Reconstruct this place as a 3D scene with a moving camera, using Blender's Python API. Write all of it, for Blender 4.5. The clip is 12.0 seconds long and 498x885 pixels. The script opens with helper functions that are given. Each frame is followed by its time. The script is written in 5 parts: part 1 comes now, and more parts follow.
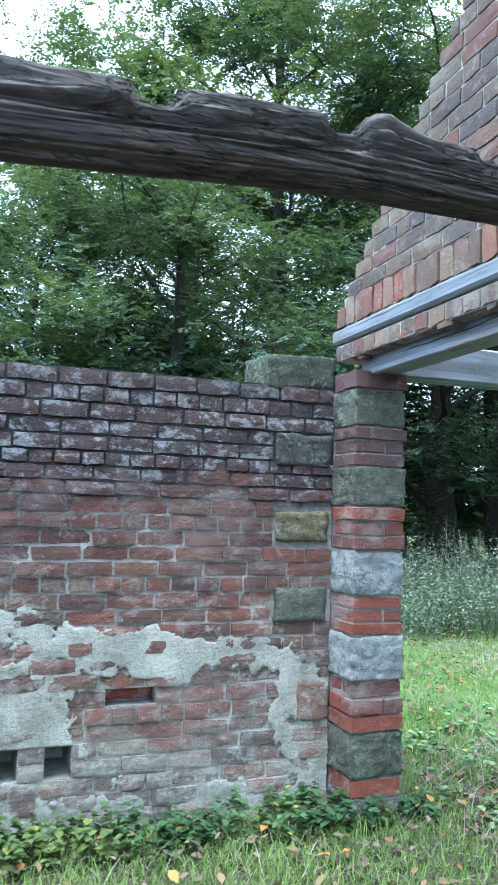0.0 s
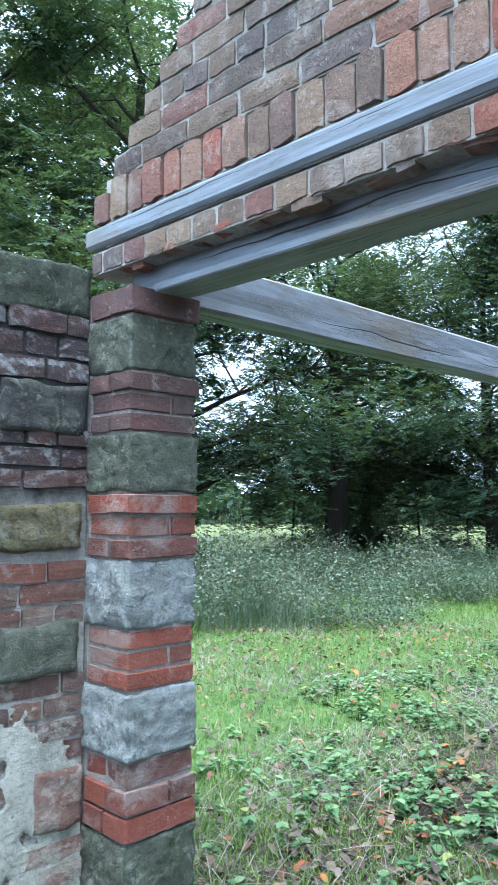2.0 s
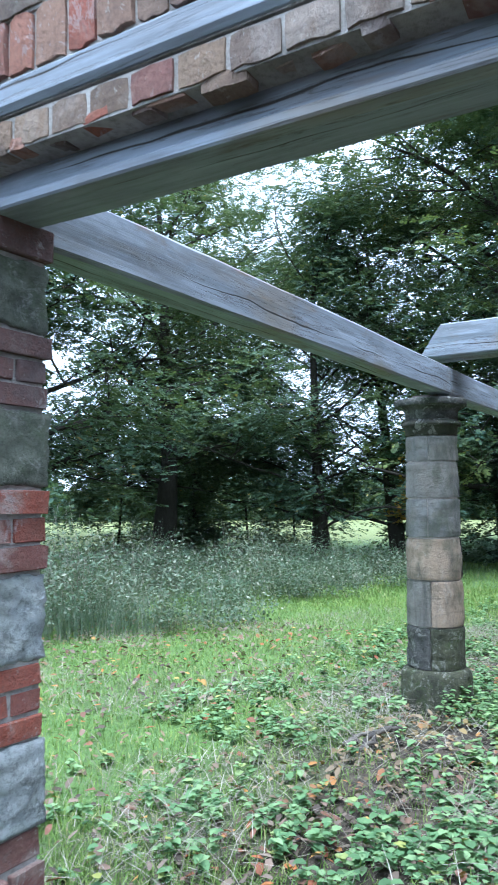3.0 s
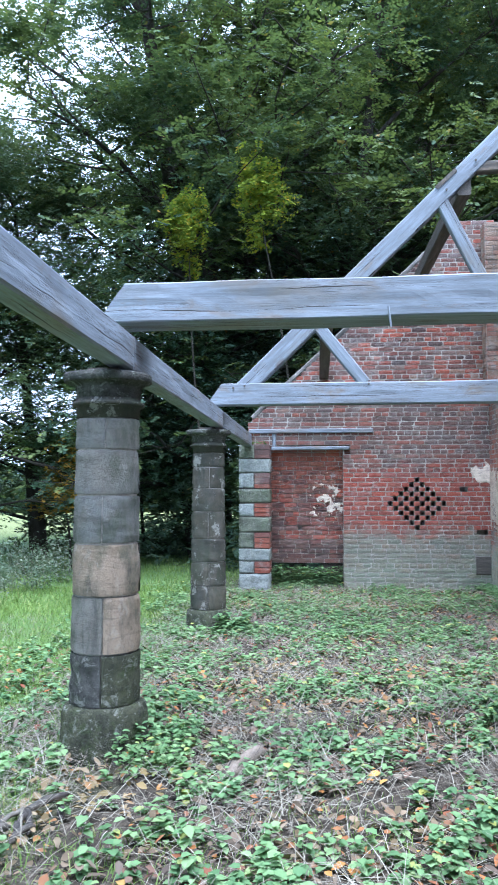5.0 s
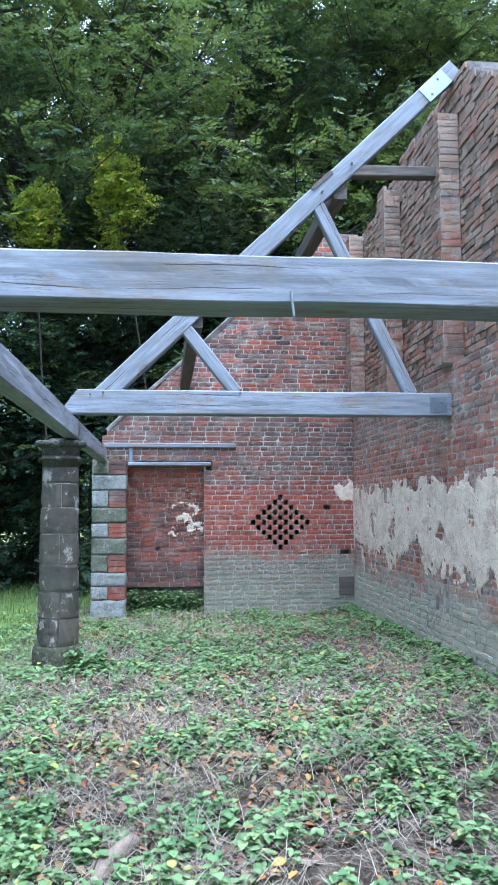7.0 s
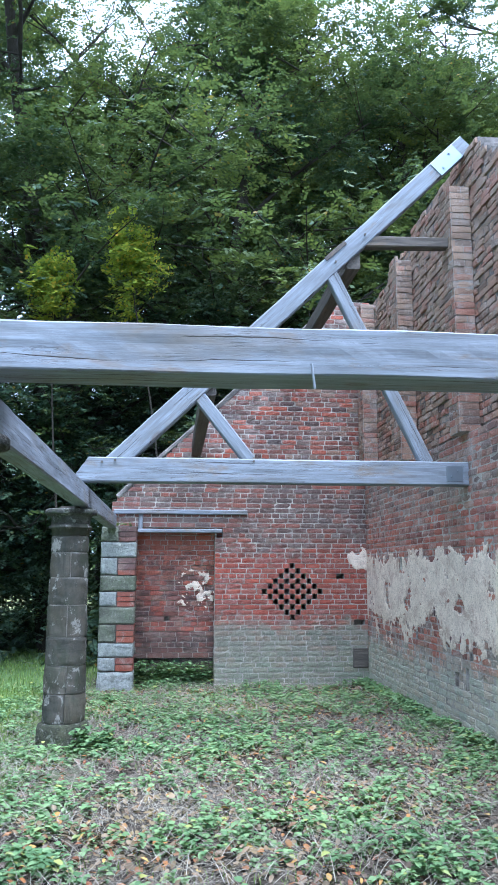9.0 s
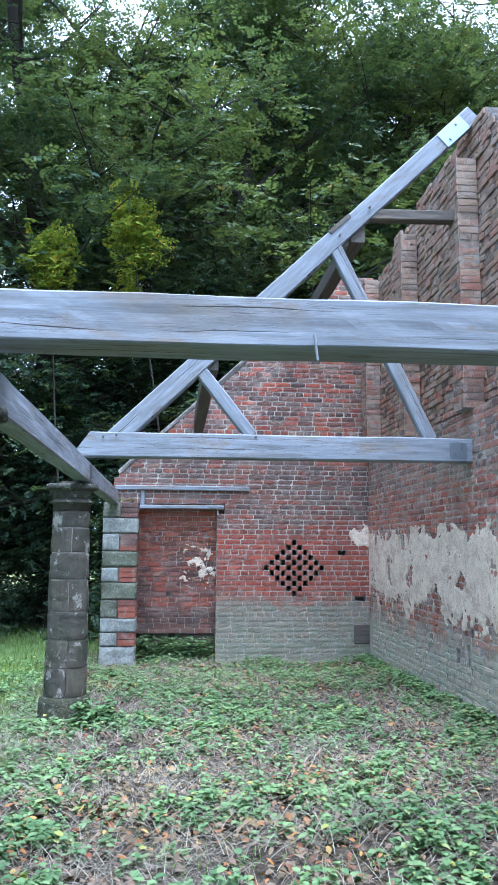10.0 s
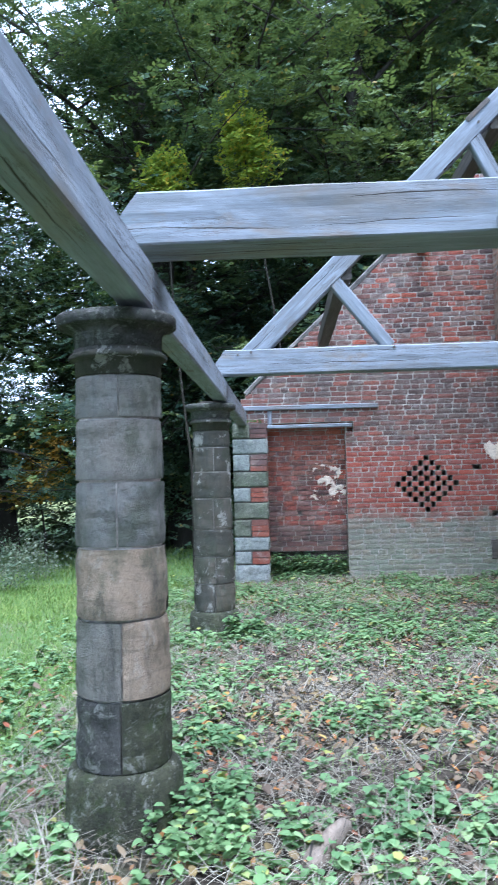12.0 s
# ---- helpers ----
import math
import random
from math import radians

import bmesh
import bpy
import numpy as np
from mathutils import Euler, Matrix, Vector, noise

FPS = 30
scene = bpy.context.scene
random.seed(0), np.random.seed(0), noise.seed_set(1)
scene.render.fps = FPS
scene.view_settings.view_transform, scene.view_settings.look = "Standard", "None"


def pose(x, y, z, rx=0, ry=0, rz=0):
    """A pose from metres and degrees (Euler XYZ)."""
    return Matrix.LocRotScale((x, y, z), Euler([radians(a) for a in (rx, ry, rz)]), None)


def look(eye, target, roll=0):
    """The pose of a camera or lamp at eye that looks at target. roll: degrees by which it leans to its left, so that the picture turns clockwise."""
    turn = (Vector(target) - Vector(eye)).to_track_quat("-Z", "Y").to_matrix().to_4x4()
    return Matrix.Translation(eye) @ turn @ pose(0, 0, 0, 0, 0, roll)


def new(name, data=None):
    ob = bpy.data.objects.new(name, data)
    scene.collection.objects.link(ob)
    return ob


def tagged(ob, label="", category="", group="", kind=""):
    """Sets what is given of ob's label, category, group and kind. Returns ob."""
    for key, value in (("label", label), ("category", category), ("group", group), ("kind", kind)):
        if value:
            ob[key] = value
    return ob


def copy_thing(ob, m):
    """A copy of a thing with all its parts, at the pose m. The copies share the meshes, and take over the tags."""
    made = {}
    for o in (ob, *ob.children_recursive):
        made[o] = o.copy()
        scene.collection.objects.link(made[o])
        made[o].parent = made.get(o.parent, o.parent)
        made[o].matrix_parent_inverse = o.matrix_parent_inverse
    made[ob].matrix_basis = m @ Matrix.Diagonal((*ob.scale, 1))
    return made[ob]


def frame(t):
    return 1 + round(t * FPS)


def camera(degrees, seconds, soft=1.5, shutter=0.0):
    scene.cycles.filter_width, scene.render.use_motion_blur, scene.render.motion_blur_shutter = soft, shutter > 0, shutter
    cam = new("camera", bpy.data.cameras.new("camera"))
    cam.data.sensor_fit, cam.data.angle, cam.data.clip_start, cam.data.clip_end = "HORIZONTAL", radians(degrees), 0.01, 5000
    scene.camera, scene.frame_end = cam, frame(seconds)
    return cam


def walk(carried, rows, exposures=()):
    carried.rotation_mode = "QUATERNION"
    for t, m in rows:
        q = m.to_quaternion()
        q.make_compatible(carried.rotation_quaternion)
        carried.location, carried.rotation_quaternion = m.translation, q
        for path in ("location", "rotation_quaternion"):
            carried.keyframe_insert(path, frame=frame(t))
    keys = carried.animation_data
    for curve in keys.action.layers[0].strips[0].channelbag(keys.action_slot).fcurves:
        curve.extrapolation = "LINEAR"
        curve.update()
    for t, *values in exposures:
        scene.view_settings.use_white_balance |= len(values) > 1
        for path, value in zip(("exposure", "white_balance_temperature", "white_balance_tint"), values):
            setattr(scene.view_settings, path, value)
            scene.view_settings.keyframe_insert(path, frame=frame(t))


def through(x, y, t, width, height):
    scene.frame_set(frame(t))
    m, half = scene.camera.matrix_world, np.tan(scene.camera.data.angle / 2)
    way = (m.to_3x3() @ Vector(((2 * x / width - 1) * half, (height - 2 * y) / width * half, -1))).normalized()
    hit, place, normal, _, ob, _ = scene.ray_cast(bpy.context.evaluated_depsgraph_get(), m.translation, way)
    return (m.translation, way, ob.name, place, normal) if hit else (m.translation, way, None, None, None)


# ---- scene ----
cam = camera(36.0, 12.0, 1.5, 0.2)

PATH = [
    (0, (0.018, -0.034, 1.653), (0.693, 1.841, 1.825), 1.7),
    (0.5, (0.101, 0.33, 1.655), (0.963, 2.126, 1.821), 0.8),
    (1, (0.174, 0.657, 1.657), (1.215, 2.359, 1.811), 0.4),
    (1.5, (0.241, 0.998, 1.663), (1.475, 2.564, 1.829), 0.3),
    (2, (0.324, 1.342, 1.652), (1.737, 2.75, 1.807), 0.1),
    (2.5, (0.449, 1.614, 1.635), (2.023, 2.836, 1.802), -0.3),
    (3, (0.651, 1.846, 1.65), (2.348, 2.895, 1.795), -0.4),
    (3.5, (0.867, 2.026, 1.653), (2.675, 2.868, 1.804), -0.5),
    (5.5, (1.872, 2.502, 1.677), (3.87, 2.51, 1.767), 0.1),
    (6, (2.1, 2.578, 1.672), (4.096, 2.47, 1.733), -0.0),
    (6.5, (2.293, 2.588, 1.658), (4.284, 2.409, 1.741), -0.0),
    (7, (2.415, 2.593, 1.679), (4.396, 2.375, 1.847), -0.2),
    (7.5, (2.467, 2.621, 1.724), (4.434, 2.394, 2.005), -0.6),
    (9.5, (2.554, 2.633, 1.749), (4.517, 2.441, 2.079), 0.2),
    (10, (2.584, 2.62, 1.732), (4.557, 2.432, 2.006), 0.4),
    (10.5, (2.597, 2.601, 1.725), (4.576, 2.424, 1.95), 0.5),
    (11, (2.643, 2.645, 1.715), (4.627, 2.478, 1.907), 0.0),
    (11.5, (2.714, 2.8, 1.689), (4.705, 2.685, 1.838), -0.9),
    (12, (2.756, 2.92, 1.659), (4.752, 3.011, 1.739), -1.4),
]
walk(cam, [(t, look(eye, target, roll)) for t, eye, target, roll in PATH], [(0, 1.70, 5130, 2), (2, 1.66, 5170, 3), (3.5, 1.64, 5160, 8), (4.5, 1.70, 5120, 10), (7, 1.72, 5080, 11), (12, 1.66, 5100, 11)])


# ---------------------------------------------------------------- world and light
world = bpy.data.worlds.new("overcast")
world.use_nodes = True
wn = world.node_tree.nodes
wl = world.node_tree.links
sky = wn.new("ShaderNodeTexSky")
sky.sky_type, sky.sun_disc = "NISHITA", False
sky.sun_elevation, sky.sun_rotation = radians(76), radians(243)
sky.dust_density, sky.air_density, sky.ozone_density = 6.0, 1.4, 1.5
veil = wn.new("ShaderNodeMix")
veil.data_type = "RGBA"
veil.inputs[0].default_value = 0.8
veil.inputs[7].default_value = (5.6, 6.2, 7.0, 1)
wl.new(sky.outputs[0], veil.inputs[6])
wl.new(veil.outputs[2], wn["Background"].inputs[0])
wn["Background"].inputs[1].default_value = 0.16
scene.world = world

sun_data = bpy.data.lights.new("sun", "SUN")
sun_data.energy, sun_data.angle, sun_data.color = 2.8, radians(45), (1.0, 0.96, 0.9)
sun = new("sun", sun_data)
sun.matrix_world = look((-2.8, -1.4, 13), (0, 0, 0))


# ---------------------------------------------------------------- materials
class Mat:
    """A small wrapper to write node materials shortly."""

    def __init__(self, name, rough=0.85, spec=0.25):
        self.m = bpy.data.materials.new(name)
        self.m.use_nodes = True
        self.n, self.l = self.m.node_tree.nodes, self.m.node_tree.links
        self.b = self.n["Principled BSDF"]
        self.b.inputs["Roughness"].default_value = rough
        self.b.inputs["Specular IOR Level"].default_value = spec

    def put(self, value, socket):
        if hasattr(value, "is_output"):
            self.l.new(value, socket)
        else:
            socket.default_value = value

    def coords(self, kind="Object", scale=(1, 1, 1)):
        if kind == "World":
            out = self.n.new("ShaderNodeNewGeometry").outputs["Position"]
        else:
            out = self.n.new("ShaderNodeTexCoord").outputs[kind]
        mp = self.n.new("ShaderNodeMapping")
        mp.inputs["Scale"].default_value = scale
        self.l.new(out, mp.inputs[0])
        return mp.outputs[0]

    def noise(self, vec, scale, detail=4, rough=0.6, distort=0.0, out=0, shift=None):
        t = self.n.new("ShaderNodeTexNoise")
        if shift is not None:
            t.noise_dimensions = "4D"
            self.l.new(shift, t.inputs["W"])
        t.inputs["Scale"].default_value, t.inputs["Detail"].default_value = scale, detail
        t.inputs["Roughness"].default_value, t.inputs["Distortion"].default_value = rough, distort
        self.l.new(vec, t.inputs["Vector"])
        return t.outputs[out]

    def voronoi(self, vec, scale, out=0, feature="F1"):
        t = self.n.new("ShaderNodeTexVoronoi")
        t.feature = feature
        t.inputs["Scale"].default_value = scale
        self.l.new(vec, t.inputs["Vector"])
        return t.outputs[out]

    def ramp(self, fac, stops, mode="LINEAR"):
        r = self.n.new("ShaderNodeValToRGB")
        r.color_ramp.interpolation = mode
        while len(r.color_ramp.elements) < len(stops):
            r.color_ramp.elements.new(0.5)
        for e, (p, c) in zip(r.color_ramp.elements, stops):
            e.position, e.color = p, ((c, c, c, 1) if isinstance(c, (int, float)) else (*c, 1))
        self.l.new(fac, r.inputs[0])
        return r.outputs[0]

    def mix(self, fac, a, b, mode="MIX"):
        x = self.n.new("ShaderNodeMix")
        x.data_type, x.blend_type = "RGBA", mode
        self.put(fac, x.inputs[0])
        for v, s in ((a, x.inputs[6]), (b, x.inputs[7])):
            self.put(v if hasattr(v, "is_output") else (*v, 1), s)
        return x.outputs[2]

    def math(self, op, a, b=0.0, c=0.0):
        x = self.n.new("ShaderNodeMath")
        x.operation = op
        for v, s in zip((a, b, c), x.inputs):
            self.put(v, s)
        return x.outputs[0]

    def rand(self, island):
        if island:
            return self.n.new("ShaderNodeNewGeometry").outputs["Random Per Island"]
        return self.n.new("ShaderNodeObjectInfo").outputs["Random"]

    def height(self, vec):
        s = self.n.new("ShaderNodeSeparateXYZ")
        self.l.new(vec, s.inputs[0])
        return s.outputs

    def done(self, colour, bump=None, strength=0.5, distance=0.01, rough=None):
        self.put(colour if hasattr(colour, "is_output") else (*colour, 1), self.b.inputs["Base Color"])
        if bump is not None:
            bp = self.n.new("ShaderNodeBump")
            bp.inputs["Strength"].default_value, bp.inputs["Distance"].default_value = strength, distance
            self.l.new(bump, bp.inputs["Height"])
            self.l.new(bp.outputs[0], self.b.inputs["Normal"])
        if rough is not None:
            self.put(rough, self.b.inputs["Roughness"])
        return self.m


REDS = [(0.0, (0.06, 0.04, 0.04)), (0.16, (0.13, 0.06, 0.05)), (0.34, (0.26, 0.066, 0.044)), (0.5, (0.36, 0.092, 0.054)),
        (0.64, (0.17, 0.075, 0.062)), (0.76, (0.19, 0.135, 0.115)), (0.88, (0.14, 0.10, 0.10)), (1.0, (0.28, 0.16, 0.11))]
DULL = [(0.0, (0.075, 0.062, 0.06)), (0.15, (0.14, 0.11, 0.09)), (0.3, (0.21, 0.15, 0.105)), (0.45, (0.25, 0.185, 0.13)),
        (0.6, (0.12, 0.105, 0.11)), (0.72, (0.22, 0.165, 0.12)), (0.86, (0.27, 0.095, 0.065)), (1.0, (0.16, 0.10, 0.095))]


def blotches(k, w, c, marks):
    """Lichen and lime scabs that run over bricks and joints alike: (low, high, size, threshold, colour, strength)."""
    z = k.height(w)[2]
    for low, high, size, edge, colour, amount in marks:
        up = k.n.new("ShaderNodeMapRange")
        k.l.new(z, up.inputs[0])
        up.inputs[1].default_value, up.inputs[2].default_value = low - 0.15, low + 0.15
        dn = k.n.new("ShaderNodeMapRange")
        k.l.new(z, dn.inputs[0])
        dn.inputs[1].default_value, dn.inputs[2].default_value = high + 0.15, high - 0.15
        big = k.noise(k.coords("World", (1.0, 1.0, 1.5)), size, 8, 0.72, 0.3)
        f = k.math("MULTIPLY", k.math("MULTIPLY", up.outputs[0], dn.outputs[0]), k.ramp(big, [(edge, 0.0), (edge + 0.05, 1.0)]))
        grit = k.ramp(k.noise(w, 45, 5, 0.8), [(0.38, 0.25), (0.58, 1.0)])
        c = k.mix(k.math("MULTIPLY", k.math("MULTIPLY", f, grit), amount), c, colour)
    return c


SCABS = [(1.72, 2.25, 7.5, 0.515, (0.38, 0.39, 0.40), 0.8), (0.0, 0.60, 5.0, 0.47, (0.47, 0.49, 0.42), 0.65), (0.05, 1.30, 7.0, 0.52, (0.46, 0.44, 0.39), 0.6), (0.8, 1.5, 4.2, 0.60, (0.24, 0.26, 0.17), 0.6)]


def brick_mat(name, palette, island, stains=(), pale=0.45, grime=0.5, marks=()):
    """Hand-made brick: fired colour by brick, mottling, lime bloom, soot; stains: (low, high, fade, colour, strength)
    bands of growth, wash and other tone by height.
    """
    k = Mat(name, 0.9, 0.2)
    w = k.coords("World")
    r = k.rand(island)
    base = k.ramp(r, palette)
    mott = k.noise(w, 26, 5, 0.7)
    base = k.mix(k.ramp(mott, [(0.38, 0.0), (0.7, 0.5)]), base, k.mix(0.4, base, (0.40, 0.27, 0.20)))
    base = k.mix(k.ramp(k.noise(w, 90, 3, 0.7), [(0.45, 0.0), (0.75, 0.5)]), base, (0.09, 0.06, 0.055))
    bloom = k.noise(w, 3.1, 6, 0.72, 0.4)
    base = k.mix(k.math("MULTIPLY", k.ramp(bloom, [(0.52, 0.0), (0.62, 1.0)]), pale), base, (0.48, 0.44, 0.40))
    soot = k.noise(w, 1.7, 6, 0.7, 0.2)
    base = k.mix(k.math("MULTIPLY", k.ramp(soot, [(0.48, 0.0), (0.66, 1.0)]), grime), base, (0.055, 0.052, 0.055))
    z = k.height(w)[2]
    wob = k.math("MULTIPLY", k.math("SUBTRACT", k.noise(w, 2.3, 5, 0.65), 0.5), 0.9)
    zz = k.math("ADD", z, wob)
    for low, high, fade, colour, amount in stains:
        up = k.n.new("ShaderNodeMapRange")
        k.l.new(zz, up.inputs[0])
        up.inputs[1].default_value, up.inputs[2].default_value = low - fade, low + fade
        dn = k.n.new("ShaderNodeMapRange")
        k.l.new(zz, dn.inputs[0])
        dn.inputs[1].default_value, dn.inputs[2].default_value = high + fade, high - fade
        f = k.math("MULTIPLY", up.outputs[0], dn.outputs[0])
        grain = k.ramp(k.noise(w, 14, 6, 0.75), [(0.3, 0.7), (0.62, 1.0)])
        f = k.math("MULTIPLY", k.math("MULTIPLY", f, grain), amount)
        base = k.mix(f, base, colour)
    spots = k.ramp(k.noise(w, 38, 3, 0.8), [(0.64, 0.0), (0.70, 0.7)])
    base = k.mix(k.math("MULTIPLY", spots, 0.6), base, (0.50, 0.49, 0.44))
    flake = k.ramp(k.noise(w, 7.5, 7, 0.8, 0.5), [(0.575, 0.0), (0.60, 1.0)])
    base = k.mix(k.math("MULTIPLY", flake, pale), base, (0.40, 0.38, 0.37))
    base = blotches(k, w, base, marks)
    bump = k.mix(0.45, k.noise(w, 60, 6, 0.75), k.noise(w, 17, 4, 0.6))
    return k.done(base, bump, 1.0, 0.022)


def mortar_mat(name, colour, dark, soot=99.0, rust=0.0, marks=()):
    k = Mat(name, 0.95, 0.15)
    w = k.coords("World")
    c = k.mix(k.ramp(k.noise(w, 5, 6, 0.7), [(0.35, 0.0), (0.65, 1.0)]), colour, dark)
    c = k.mix(k.ramp(k.noise(w, 55, 3, 0.7), [(0.5, 0.0), (0.7, 0.5)]), c, (0.12, 0.11, 0.10))
    c = k.mix(k.math("MULTIPLY", k.ramp(k.noise(w, 4.3, 8, 0.8, 0.6), [(0.50, 0.0), (0.60, 1.0)]), rust), c, (0.30, 0.17, 0.13))
    rise = k.n.new("ShaderNodeMapRange")
    k.l.new(k.math("ADD", k.height(w)[2], k.noise(w, 2.3, 5, 0.65)), rise.inputs[0])
    rise.inputs[1].default_value, rise.inputs[2].default_value = soot + 0.3, soot + 0.6
    c = k.mix(k.math("MULTIPLY", rise.outputs[0], 0.95), c, (0.028, 0.027, 0.028))
    c = blotches(k, w, c, marks)
    return k.done(c, k.noise(w, 70, 5, 0.75), 0.8, 0.01)


def stone_mat(name, light, dark, moss=(0.09, 0.12, 0.06), moss_amount=0.5, island=False, pits=0.75):
    k = Mat(name, 0.9, 0.2)
    w = k.coords("World")
    r = k.rand(island)
    c = k.mix(k.ramp(k.noise(w, 4.5, 6, 0.7, 0.6), [(0.32, 0.0), (0.66, 1.0)]), light, dark)
    c = k.mix(k.math("MULTIPLY", k.ramp(r, [(0.0, 0.0), (1.0, 1.0)]), 0.5), c, k.mix(0.6, c, dark))
    bands = k.noise(k.coords("World", (2, 2, 16)), 1.6, 4, 0.6, 0.8)
    c = k.mix(k.ramp(bands, [(0.5, 0.0), (0.68, 0.35)]), c, dark)
    m = k.noise(w, 6.5, 6, 0.75)
    c = k.mix(k.math("MULTIPLY", k.ramp(m, [(0.5, 0.0), (0.64, 1.0)]), moss_amount), c, moss)
    c = k.mix(k.ramp(k.noise(w, 30, 3, 0.8), [(0.62, 0.0), (0.70, 0.55)]), c, (0.42, 0.42, 0.38))
    c = k.mix(k.ramp(k.noise(w, 24, 8, 0.85), [(0.42, pits), (0.52, 0.0)]), c, k.mix(0.75, c, (0.03, 0.03, 0.028)))
    c = k.mix(k.ramp(k.noise(w, 13, 8, 0.8, 0.8), [(0.54, 0.0), (0.62, 0.6)]), c, k.mix(0.6, c, (0.6, 0.6, 0.56)))
    return k.done(c, k.mix(0.5, k.noise(w, 75, 8, 0.8), k.noise(w, 14, 6, 0.7)), 1.0, 0.05)


def drum_mat(name, wet=0.0, scar=0.16, palette=None):
    """Column stone: each block its own tint, bedding lines, dark algae runs and pale lime scars."""
    k = Mat(name, 0.9, 0.2)
    w = k.coords("World")
    c = k.ramp(k.rand(False), palette or [(0.0, (0.075, 0.078, 0.078)), (0.22, (0.15, 0.155, 0.15)), (0.42, (0.11, 0.112, 0.105)), (0.62, (0.20, 0.195, 0.175)), (0.8, (0.14, 0.145, 0.142)), (1.0, (0.23, 0.21, 0.18))])
    c = k.mix(k.ramp(k.noise(w, 4, 5, 0.65, 0.7), [(0.38, 0.0), (0.68, 0.6)]), c, k.mix(0.5, c, (0.30, 0.27, 0.24)))
    c = k.mix(k.ramp(k.noise(w, 6.5, 5, 0.7, 0.5), [(0.45, 0.0), (0.60, 0.55)]), c, k.mix(0.35, c, (0.17, 0.125, 0.085)))
    c = k.mix(k.ramp(k.noise(k.coords("World", (3, 3, 2)), 1.3, 5, 0.7), [(0.50, 0.0), (0.62, 0.6)]), c, (0.06, 0.072, 0.045))
    runs = k.noise(k.coords("World", (6, 6, 1.1)), 1.0, 7, 0.75, 0.8)
    c = k.mix(k.ramp(runs, [(0.50, 0.0), (0.66, 0.65)]), c, (0.04, 0.045, 0.042))
    c = k.mix(wet, c, (0.04, 0.045, 0.04))
    beds = k.noise(k.coords("World", (1.8, 1.8, 9)), 1.6, 5, 0.6, 1.8)
    c = k.mix(k.ramp(beds, [(0.54, 0.0), (0.66, 0.45)]), c, k.mix(0.7, c, (0.05, 0.045, 0.04)))
    c = k.mix(k.ramp(k.noise(k.coords("World", (7, 7, 5)), 1.0, 8, 0.78, 0.4), [(0.56, 0.0), (0.60, scar)]), c, (0.44, 0.43, 0.40))
    c = k.mix(k.ramp(k.noise(w, 34, 6, 0.8), [(0.40, 0.4), (0.5, 0.0)]), c, k.mix(0.6, c, (0.03, 0.03, 0.03)))
    return k.done(c, k.mix(0.5, k.noise(w, 60, 8, 0.8), k.noise(w, 11, 6, 0.7)), 0.8, 0.028)


